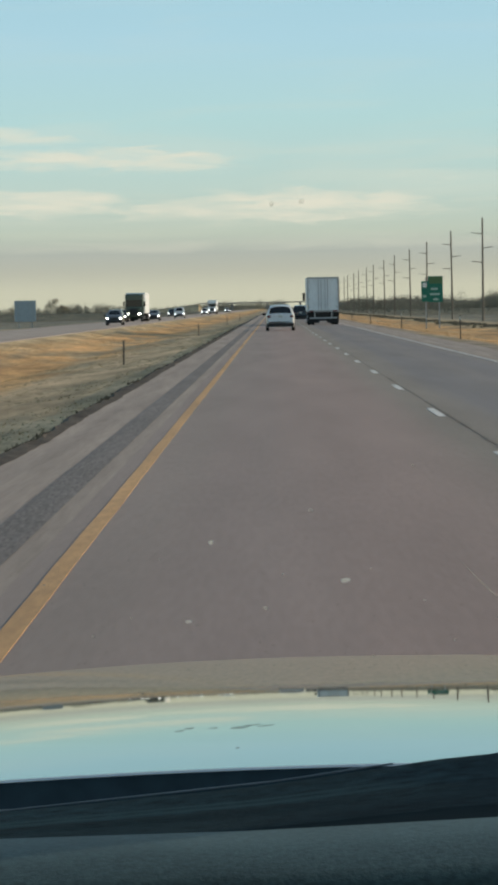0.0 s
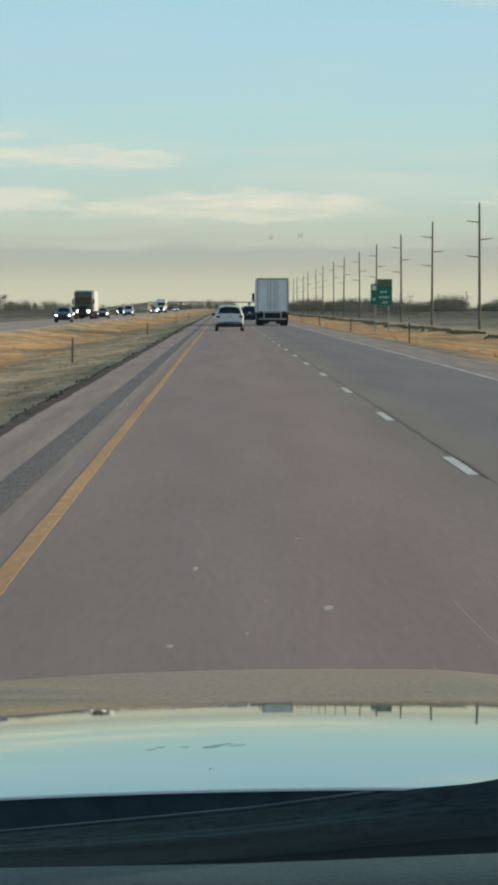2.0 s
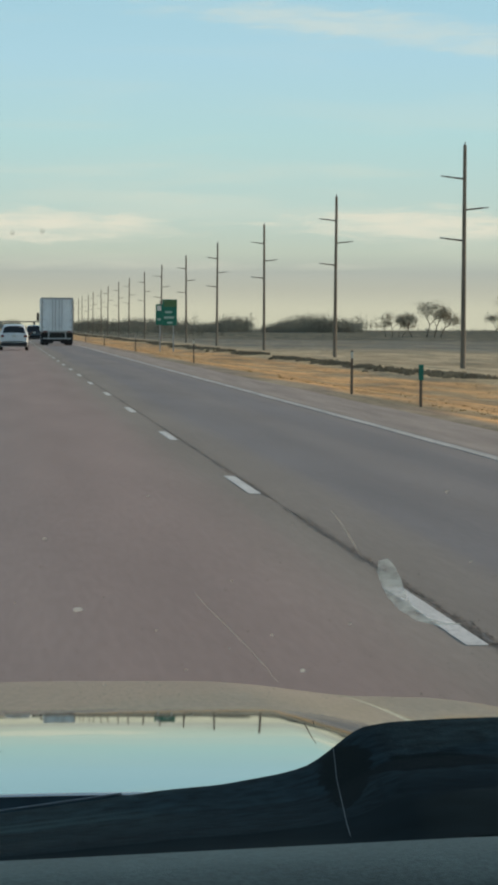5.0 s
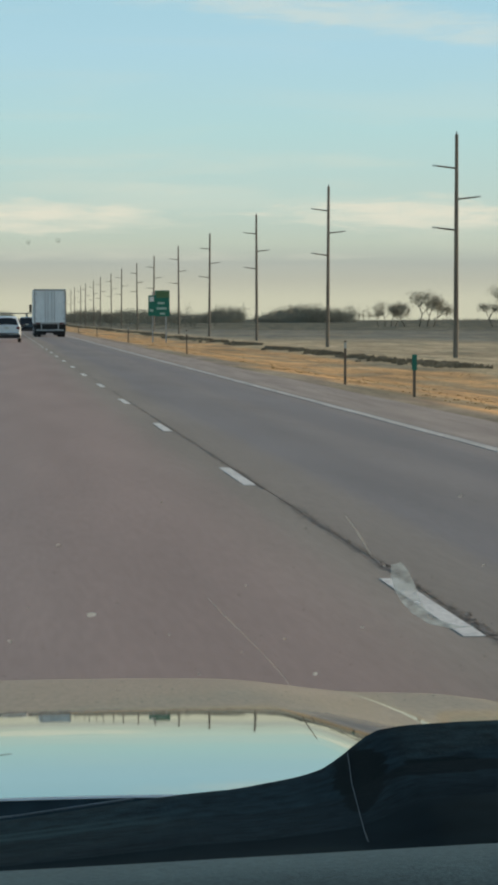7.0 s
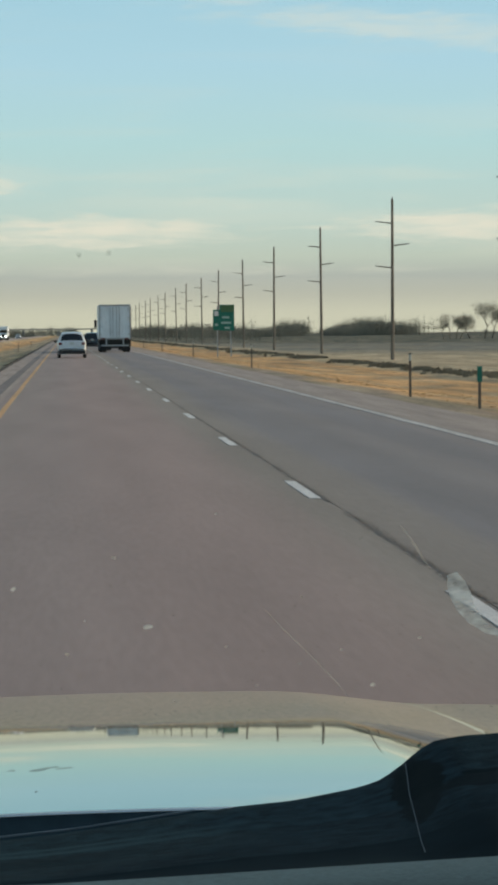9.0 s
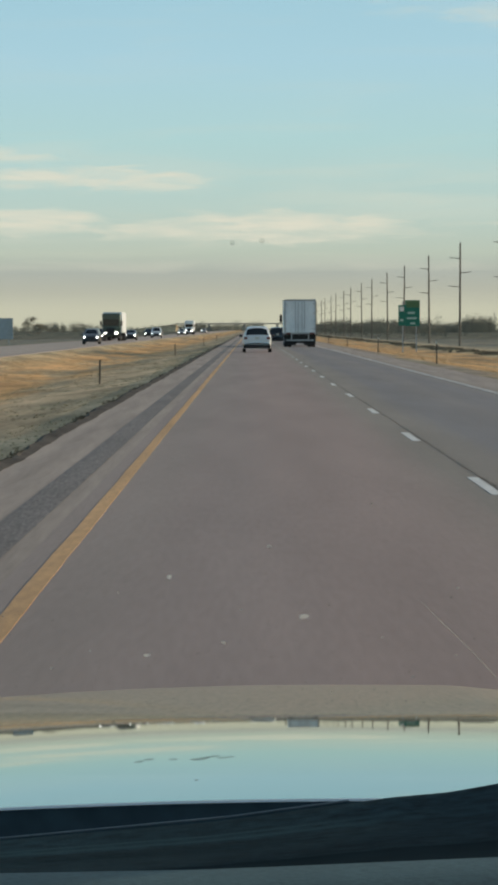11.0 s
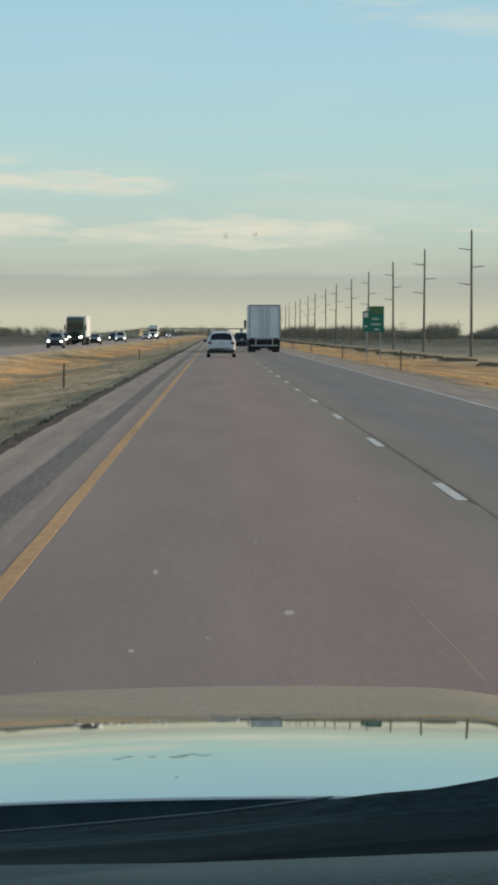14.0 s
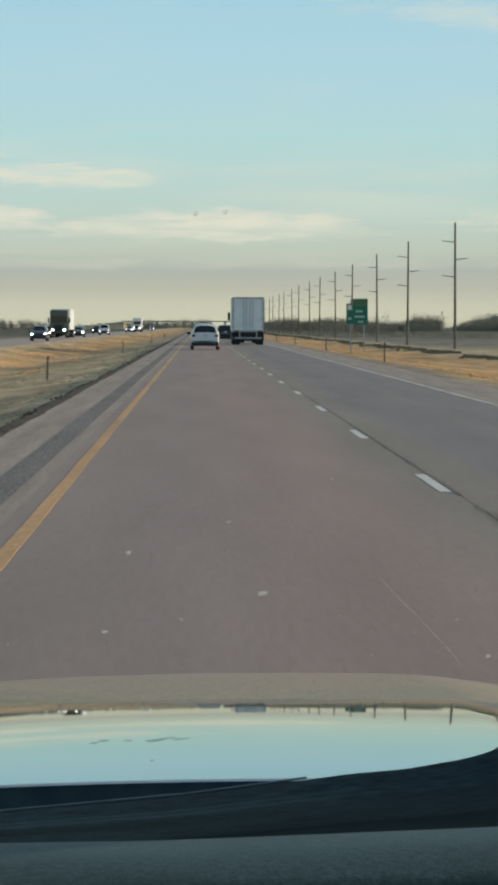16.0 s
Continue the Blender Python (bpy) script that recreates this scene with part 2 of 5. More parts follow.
def ground_material():
    """Dry prairie: mown verge, tawny median grass and stubble fields, told apart by the distance from the road's axis."""
    m = bpy.data.materials.new("dry_grassland")
    m.use_nodes = True
    nt = m.node_tree
    n, l = nt.nodes, nt.links
    p = n["Principled BSDF"]
    p.inputs["Roughness"].default_value = 0.95
    p.inputs["Specular IOR Level"].default_value = 0.1
    tc, sep = n.new("ShaderNodeTexCoord"), n.new("ShaderNodeSeparateXYZ")
    l.new(tc.outputs["Object"], sep.inputs[0])
    mp = n.new("ShaderNodeMapping")
    mp.inputs["Scale"].default_value = (0.5, 0.06, 1)
    l.new(tc.outputs["Object"], mp.inputs[0])
    wob = n.new("ShaderNodeTexNoise")
    wob.inputs["Scale"].default_value, wob.inputs["Detail"].default_value = 1.0, 4
    l.new(mp.outputs[0], wob.inputs["Vector"])
    off = n.new("ShaderNodeMath")
    off.operation = "MULTIPLY_ADD"
    l.new(wob.outputs["Fac"], off.inputs[0])
    off.inputs[1].default_value, off.inputs[2].default_value = 4.0, -2.0
    add = n.new("ShaderNodeMath")
    l.new(sep.outputs["X"], add.inputs[0])
    l.new(off.outputs[0], add.inputs[1])
    mr = n.new("ShaderNodeMapRange")
    mr.inputs[1].default_value, mr.inputs[2].default_value = -50, 50
    l.new(add.outputs[0], mr.inputs[0])
    ramp = n.new("ShaderNodeValToRGB")
    zones = [(-50, FIELD), (-30, FIELD), (-25, TAN), (-14, TAN), (-11.5, TAWNY), (-8.0, TAWNY), (-6.6, VERGE), (-3, VERGE),
             (0, GRAVEL), (8.4, GRAVEL), (9.2, TAWNY), (20.5, TAWNY), (21.5, TAN), (24, TAN), (27, FIELD), (50, FIELD)]
    el = ramp.color_ramp.elements
    for i, (x, c) in enumerate(zones):
        pos = (x + 50) / 100
        e = el[i] if i < 2 else el.new(pos)
        e.color = (*c, 1)
        e.position = pos
    el[0].position, el[1].position = 0.0, 0.2
    l.new(mr.outputs[0], ramp.inputs[0])
    last = ramp.outputs[0]
    # beyond the stubble the land turns to grey-green pasture
    far, beyond, both, fm = n.new("ShaderNodeMapRange"), n.new("ShaderNodeMapRange"), n.new("ShaderNodeMath"), n.new("ShaderNodeMix")
    far.inputs[1].default_value, far.inputs[2].default_value = 310, 390
    l.new(sep.outputs["Y"], far.inputs[0])
    ab = n.new("ShaderNodeMath")
    ab.operation = "ABSOLUTE"
    l.new(sep.outputs["X"], ab.inputs[0])
    beyond.inputs[1].default_value, beyond.inputs[2].default_value = 26, 34
    l.new(ab.outputs[0], beyond.inputs[0])
    both.operation = "MULTIPLY"
    l.new(far.outputs[0], both.inputs[0])
    l.new(beyond.outputs[0], both.inputs[1])
    fm.data_type = "RGBA"
    l.new(both.outputs[0], fm.inputs[0])
    l.new(last, fm.inputs[6])
    fm.inputs[7].default_value = (0.215, 0.21, 0.17, 1)
    last = fm.outputs[2]
    # and further out to dark winter grass
    dk, both2, dm = n.new("ShaderNodeMapRange"), n.new("ShaderNodeMath"), n.new("ShaderNodeMix")
    dk.inputs[1].default_value, dk.inputs[2].default_value = 580, 760
    l.new(sep.outputs["Y"], dk.inputs[0])
    both2.operation = "MULTIPLY"
    l.new(dk.outputs[0], both2.inputs[0])
    l.new(beyond.outputs[0], both2.inputs[1])
    dm.data_type = "RGBA"
    l.new(both2.outputs[0], dm.inputs[0])
    l.new(last, dm.inputs[6])
    dm.inputs[7].default_value = (0.085, 0.088, 0.066, 1)
    last = dm.outputs[2]
    # olive patches where the grass is still green
    pm, pn, pr, px = n.new("ShaderNodeMapping"), n.new("ShaderNodeTexNoise"), n.new("ShaderNodeMapRange"), n.new("ShaderNodeMix")
    pm.inputs["Scale"].default_value = (0.42, 0.05, 1)
    l.new(tc.outputs["Object"], pm.inputs[0])
    l.new(pm.outputs[0], pn.inputs["Vector"])
    pn.inputs["Scale"].default_value, pn.inputs["Detail"].default_value = 1.0, 6
    pr.inputs[1].default_value, pr.inputs[2].default_value, pr.inputs[4].default_value = 0.50, 0.64, 0.75
    l.new(pn.outputs["Fac"], pr.inputs[0])
    px.data_type = "RGBA"
    l.new(pr.outputs[0], px.inputs[0])
    l.new(last, px.inputs[6])
    px.inputs[7].default_value = (0.34, 0.285, 0.185, 1)
    last = px.outputs[2]
    # long dark olive bands: the shade of swales painted into the grass colour
    sm, sn, sr, sx = n.new("ShaderNodeMapping"), n.new("ShaderNodeTexNoise"), n.new("ShaderNodeMapRange"), n.new("ShaderNodeMix")
    sm.inputs["Scale"].default_value = (0.20, 0.022, 1)
    sm.inputs["Rotation"].default_value = (0, 0, 0.06)
    l.new(tc.outputs["Object"], sm.inputs[0])
    l.new(sm.outputs[0], sn.inputs["Vector"])
    sn.inputs["Scale"].default_value, sn.inputs["Detail"].default_value, sn.inputs["Distortion"].default_value = 1.0, 3, 0.8
    sr.interpolation_type = "SMOOTHSTEP"
    sr.inputs[1].default_value, sr.inputs[2].default_value, sr.inputs[4].default_value = 0.54, 0.64, 0.62
    l.new(sn.outputs["Fac"], sr.inputs[0])
    sx.data_type = "RGBA"
    l.new(sr.outputs[0], sx.inputs[0])
    l.new(last, sx.inputs[6])
    sx.inputs[7].default_value = (0.235, 0.215, 0.15, 1)
    last = sx.outputs[2]
    for sc, lo, hi, stretch in ((0.35, 0.70, 1.30, (1, .25, 1)), (1.6, 0.80, 1.20, (1, .16, 1)), (6.0, 0.72, 1.28, (1, .4, 1)), (0.01, 0.8, 1.2, (.35, 1, 1))):
        m2, nz, r, mx = n.new("ShaderNodeMapping"), n.new("ShaderNodeTexNoise"), n.new("ShaderNodeMapRange"), n.new("ShaderNodeMix")
        m2.inputs["Scale"].default_value = stretch
        l.new(tc.outputs["Object"], m2.inputs[0])
        l.new(m2.outputs[0], nz.inputs["Vector"])
        nz.inputs["Scale"].default_value, nz.inputs["Detail"].default_value = sc, 5
        r.inputs[1].default_value, r.inputs[2].default_value = 0.3, 0.7
        r.inputs[3].default_value, r.inputs[4].default_value = lo, hi
        l.new(nz.outputs["Fac"], r.inputs[0])
        mx.data_type, mx.blend_type = "RGBA", "MULTIPLY"
        mx.inputs[0].default_value = 1.0
        l.new(last, mx.inputs[6])
        l.new(r.outputs[0], mx.inputs[7])
        last = mx.outputs[2]
    l.new(last, p.inputs["Base Color"])
    return m


def lane_material(name, zones):
    """Concrete lane, worn and stained in long strips: colour by the place across the lane, ragged along it."""
    m = material(name, (0.2, 0.2, 0.2), 0.85, var=0.06, scale=22, var2=0.10, scale2=1.1, bump=0.05, bump_scale=90, stretch=(1, 0.09, 1))
    n, l = m.node_tree.nodes, m.node_tree.links
    tc, sep, mp, nz = n.new("ShaderNodeTexCoord"), n.new("ShaderNodeSeparateXYZ"), n.new("ShaderNodeMapping"), n.new("ShaderNodeTexNoise")
    l.new(tc.outputs["Object"], sep.inputs[0])
    l.new(tc.outputs["Object"], mp.inputs[0])
    mp.inputs["Scale"].default_value = (1.5, 0.014, 1)
    l.new(mp.outputs[0], nz.inputs["Vector"])
    nz.inputs["Scale"].default_value, nz.inputs["Detail"].default_value = 1.0, 6
    off, add, mr, ramp = n.new("ShaderNodeMath"), n.new("ShaderNodeMath"), n.new("ShaderNodeMapRange"), n.new("ShaderNodeValToRGB")
    off.operation = "MULTIPLY_ADD"
    l.new(nz.outputs["Fac"], off.inputs[0])
    off.inputs[1].default_value, off.inputs[2].default_value = 1.5, -0.75
    l.new(sep.outputs["X"], add.inputs[0])
    l.new(off.outputs[0], add.inputs[1])
    lo, hi = zones[0][0], zones[-1][0]
    mr.inputs[1].default_value, mr.inputs[2].default_value = lo, hi
    l.new(add.outputs[0], mr.inputs[0])
    l.new(mr.outputs[0], ramp.inputs[0])
    el = ramp.color_ramp.elements
    for i, (x, c) in enumerate(zones):
        pos = (x - lo) / (hi - lo)
        e = el[i] if i < 2 else el.new(pos)
        e.color, e.position = (*[.955 * q for q in c], 1), pos
    # the two noise layers multiply this colour in place of the plain one
    for q in n:
        if q.bl_idname == "ShaderNodeMix" and not q.inputs[6].is_linked:
            l.new(ramp.outputs[0], q.inputs[6])
    return m


VERGE, TAWNY, TAN, FIELD, GRAVEL = (0.54, 0.40, 0.245), (0.59, 0.355, 0.160), (0.50, 0.385, 0.225), (0.48, 0.38, 0.24), (0.30, 0.245, 0.195)
M = {
    "ground": ground_material(),
    "lane": lane_material("worn_brown_concrete", [(-1.6, (0.298, 0.242, 0.212)), (-.75, (0.298, 0.240, 0.211)), (-.2, (0.308, 0.240, 0.215)), (.45, (0.326, 0.243, 0.214)), (1.2, (0.328, 0.242, 0.212)), (1.75, (0.312, 0.240, 0.206)), (2.1, (0.278, 0.236, 0.198)), (2.5, (0.270, 0.232, 0.192))]),
    "lane_right": lane_material("grey_blue_concrete", [(2.3, (0.268, 0.228, 0.190)), (2.75, (0.262, 0.226, 0.194)), (3.15, (0.214, 0.196, 0.192)), (3.65, (0.212, 0.193, 0.189)), (4.1, (0.242, 0.214, 0.200)), (4.5, (0.246, 0.216, 0.202)), (4.85, (0.218, 0.199, 0.195)), (5.3, (0.226, 0.205, 0.198)), (5.9, (0.280, 0.238, 0.214))]),
    "shoulder": material("pale_shoulder_concrete", (0.330, 0.270, 0.226), 0.9, var=0.10, scale=25, var2=0.20, scale2=3.2, bump=0.15, bump_scale=100, stretch=(1, 0.04, 1)),
    "rumble": material("rumble_strip_asphalt", (0.188, 0.168, 0.156), 0.9, var=0.34, scale=38, var2=0.18, scale2=1.2, bump=0.3, bump_scale=60, stretch=(1, 0.12, 1)),
    "far_road": material("far_pavement", (0.40, 0.325, 0.27), 0.85, var=0.08, scale=3, var2=0.1, scale2=0.3, stretch=(1, 0.2, 1)),
    "yellow": material("yellow_road_paint", (0.56, 0.325, 0.135), 0.7, var=0.14, scale=18, var2=0.22, scale2=0.7, stretch=(1, 0.15, 1)),
    "white_line": material("white_road_paint", (0.66, 0.64, 0.60), 0.7, var=0.16, scale=22, var2=0.1, scale2=2, stretch=(1, 0.4, 1)),
    "faded_line": material("faded_edge_paint", (0.49, 0.465, 0.43), 0.8, var=0.25, scale=14, var2=0.2, scale2=1, stretch=(1, 0.3, 1)),
    "tar": material("joint_sealant", (0.165, 0.142, 0.122), 0.8, var=0.2, scale=9),
    "hood_glint": material("painted_hood_glint", (0.80, 0.85, 0.84), 0.35, metal=0.2, coat=0.5, var=0.04, scale=4),
    "silver": material("silver_hood_paint", (0.30, 0.29, 0.20), 0.09, metal=0.50, coat=1.0, coat_ior=1.6, var=0.015, scale=3),
    "hood": material("silver_hood_paint_nose_tint", (0.44, 0.475, 0.455), 0.03, metal=0.9, coat=0.0, var=0.015, scale=3, edge=(0.90, 0.94, 0.89)),
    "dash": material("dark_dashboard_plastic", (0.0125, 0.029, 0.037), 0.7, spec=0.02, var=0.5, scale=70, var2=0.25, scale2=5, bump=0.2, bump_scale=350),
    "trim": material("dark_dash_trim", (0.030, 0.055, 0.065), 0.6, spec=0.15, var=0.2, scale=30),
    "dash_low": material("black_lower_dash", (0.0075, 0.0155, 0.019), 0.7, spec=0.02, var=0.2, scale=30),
    # copy of the dash plastic, shade put into its colour where the step catches light
    "seam": material("toned_dash_step_plastic", (0.0098, 0.0215, 0.027), 0.7, spec=0.03, var=0.5, scale=60, var2=0.3, scale2=5, bump=0.2, bump_scale=350, stretch=(1, 4, 4)),
    "thread": material("dull_thread", (0.13, 0.155, 0.165), 0.8, var=0.1, scale=60),
    "pad": material("grey_satin_dash_pad", (0.060, 0.103, 0.110), 0.6, spec=0.2, var=0.26, scale=220, var2=0.18, scale2=9, bump=0.10, bump_scale=400),
    "rubber": material("black_rubber", (0.012, 0.012, 0.013), 0.7, var=0.2, scale=15),
    "rim": material("alloy_rim", (0.60, 0.61, 0.62), 0.5, metal=0.0, var=0.1, scale=20),
    "tinted": material("tinted_glass", (0.012, 0.016, 0.018), 0.06, spec=0.6, var=0.1, scale=4),
    "glass": glass_material("windshield_glass", (0.985, 0.99, 0.985), 0.012),
    "film": film_material("dried_smear", (0.62, 0.68, 0.66), 0.62, 90),
    "speck": material("dried_speck", (0.72, 0.70, 0.64), 0.8, var=0.15, scale=200),
    "scratch": film_material("fine_scratch", (0.75, 0.70, 0.58), 0.26, 60),
    "hood_stain": film_material("dull_hood_stain", (0.16, 0.20, 0.18), 0.28, 60),
    "dot": film_material("dried_droplet", (0.70, 0.68, 0.58), 0.42, 120),
    "bug": film_material("dried_bug_ring", (0.20, 0.20, 0.16), 0.15, 120),
    "red": material("maroon_paint", (0.20, 0.010, 0.024), 0.22, metal=0.25, coat=1.0, coat_ior=1.8, var=0.06, scale=8),
    "white": material("white_car_paint", (0.70, 0.71, 0.70), 0.3, coat=0.8, var=0.03, scale=6),
    "grey_paint": material("grey_car_paint", (0.16, 0.165, 0.17), 0.3, metal=0.4, coat=0.8, var=0.04, scale=6),
    "cab_green": material("dark_green_cab_paint", (0.028, 0.060, 0.044), 0.3, coat=0.8, var=0.05, scale=4),
    "black_paint": material("black_car_paint", (0.014, 0.015, 0.018), 0.25, coat=0.9, var=0.05, scale=6),
    "plastic": material("black_bumper_plastic", (0.02, 0.02, 0.021), 0.6, var=0.15, scale=20),
    "tail": material("tail_lamp_red", (0.16, 0.02, 0.02), 0.2, coat=0.8, var=0.08, scale=30),
    "lens": material("clear_lamp_lens", (0.46, 0.40, 0.41), 0.2, metal=0.2, coat=1.0, var=0.06, scale=30),
    "lamp_core": material("dull_red_lamp_core", (0.24, 0.07, 0.08), 0.25, coat=0.8, var=0.08, scale=30),
    "headlight": material("lit_headlight", (0.9, 0.9, 0.85), 0.2, emit=((1.0, 0.97, 0.9), 9.0)),
    "trailer": material("white_trailer_panel", (0.78, 0.82, 0.83), 0.45, var=0.05, scale=3, var2=0.07, scale2=0.8, bump=0.08, bump_scale=6),
    "steel": material("galvanised_steel", (0.42, 0.43, 0.43), 0.5, metal=0.35, var=0.12, scale=9),
    "pole": material("weathered_pole_wood", (0.185, 0.16, 0.13), 0.9, var=0.2, scale=8, var2=0.2, scale2=0.7, bump=0.4, bump_scale=25, stretch=(3, 3, 0.4)),
    "wire": material("grey_wiper_edge", (0.24, 0.28, 0.30), 0.5, var=0.1, scale=3),
    "insulator": material("grey_insulator", (0.30, 0.31, 0.31), 0.4, var=0.1, scale=9),
    "sign": material("green_sign_sheet", (0.006, 0.165, 0.115), 0.45, var=0.1, scale=2, var2=0.08, scale2=9),
    "sign_tab": material("olive_sign_tab", (0.075, 0.165, 0.070), 0.5, var=0.1, scale=4),
    "sign_white": material("white_sign_sheet", (0.72, 0.74, 0.72), 0.45, var=0.06, scale=5),
    "sign_back": material("bare_aluminium_sign_back", (0.42, 0.45, 0.47), 0.5, metal=0.5, var=0.1, scale=3),
    "bark": material("bare_tree_bark", (0.10, 0.085, 0.07), 0.9, var=0.25, scale=3, bump=0.4, bump_scale=10),
    "twig": material("bare_twigs", (0.28, 0.255, 0.185), 0.9, var=0.25, scale=1.2, var2=0.2, scale2=0.15),
    # distance haze is put into this base colour, lighter than near bark
    "wood_far": material("bare_far_woods", (0.22, 0.215, 0.175), 0.95, spec=0.0, var=0.2, scale=0.12, var2=0.25, scale2=0.02),
    "blade": material("dry_grass_blades", (0.52, 0.35, 0.165), 0.95, var=0.3, scale=1.5, var2=0.3, scale2=0.15, spec=0.1),
    "pale_blade": material("pale_mown_grass_blades", (0.50, 0.40, 0.25), 0.95, var=0.3, scale=1.5, var2=0.35, scale2=0.2, spec=0.1),
    "weed": material("dark_fence_weeds", (0.25, 0.205, 0.145), 0.95, var=0.3, scale=1.0, var2=0.3, scale2=0.1, spec=0.1),
    "concrete": material("bridge_concrete", (0.27, 0.26, 0.24), 0.85, var=0.1, scale=0.5, var2=0.1, scale2=0.1),
    "edge_soil": material("bare_dark_edge_soil", (0.088, 0.077, 0.066), 0.95, var=0.35, scale=7, var2=0.3, scale2=0.8, bump=0.5, bump_scale=20, spec=0.1),
    "edge_weed": material("dark_edge_weeds", (0.19, 0.145, 0.10), 0.95, var=0.3, scale=1.0, var2=0.3, scale2=0.1, spec=0.1),
    "sign_text": material("dull_sign_text", (0.34, 0.50, 0.45), 0.5, var=0.1, scale=6),
    "post": material("brown_delineator_post", (0.16, 0.12, 0.09), 0.7, var=0.2, scale=9, var2=0.1, scale2=2),
    "reflector": material("pale_reflector", (0.55, 0.54, 0.48), 0.4, var=0.1, scale=20),
}

thin(M["speck"], (0.72, 0.70, 0.64))


def nose_reflection(m, y0, y1, base, most):
    """Ground reflection painted into the hood's leading part, thick towards its nose, grainy."""
    n, l = m.node_tree.nodes, m.node_tree.links
    p, out = n["Principled BSDF"], n["Material Output"]
    tc, sep, mr, nz, add, df, mx, cr = (n.new("ShaderNodeTexCoord"), n.new("ShaderNodeSeparateXYZ"), n.new("ShaderNodeMapRange"), n.new("ShaderNodeTexNoise"), n.new("ShaderNodeMath"),
                                        n.new("ShaderNodeBsdfDiffuse"), n.new("ShaderNodeMixShader"), n.new("ShaderNodeMix"))
    l.new(tc.outputs["Object"], sep.inputs[0])
    mp = n.new("ShaderNodeMapping")
    mp.inputs["Scale"].default_value = (1, 0.12, 1)
    l.new(tc.outputs["Object"], mp.inputs[0])
    l.new(mp.outputs[0], nz.inputs["Vector"])
    nz.inputs["Scale"].default_value, nz.inputs["Detail"].default_value = 160, 5
    add.operation = "MULTIPLY_ADD"
    l.new(nz.outputs["Fac"], add.inputs[0])
    add.inputs[1].default_value = 0.06
    l.new(sep.outputs["Y"], add.inputs[2])
    mr.inputs[1].default_value, mr.inputs[2].default_value, mr.inputs[4].default_value = y0 + .03, y1 + .03, most
    l.new(add.outputs[0], mr.inputs[0])
    cr.data_type = "RGBA"
    l.new(nz.outputs["Fac"], cr.inputs[0])
    cr.inputs[6].default_value = (*[c * .75 for c in base], 1)
    cr.inputs[7].default_value = (*[min(1, c * 1.25) for c in base], 1)
    l.new(cr.outputs[2], df.inputs[0])
    l.new(mr.outputs[0], mx.inputs[0])
    l.new(p.outputs[0], mx.inputs[1])
    l.new(df.outputs[0], mx.inputs[2])
    l.new(mx.outputs[0], out.inputs[0])


nose_reflection(M["hood"], 2.96, 3.12, (0.56, 0.50, 0.37), 0.46)


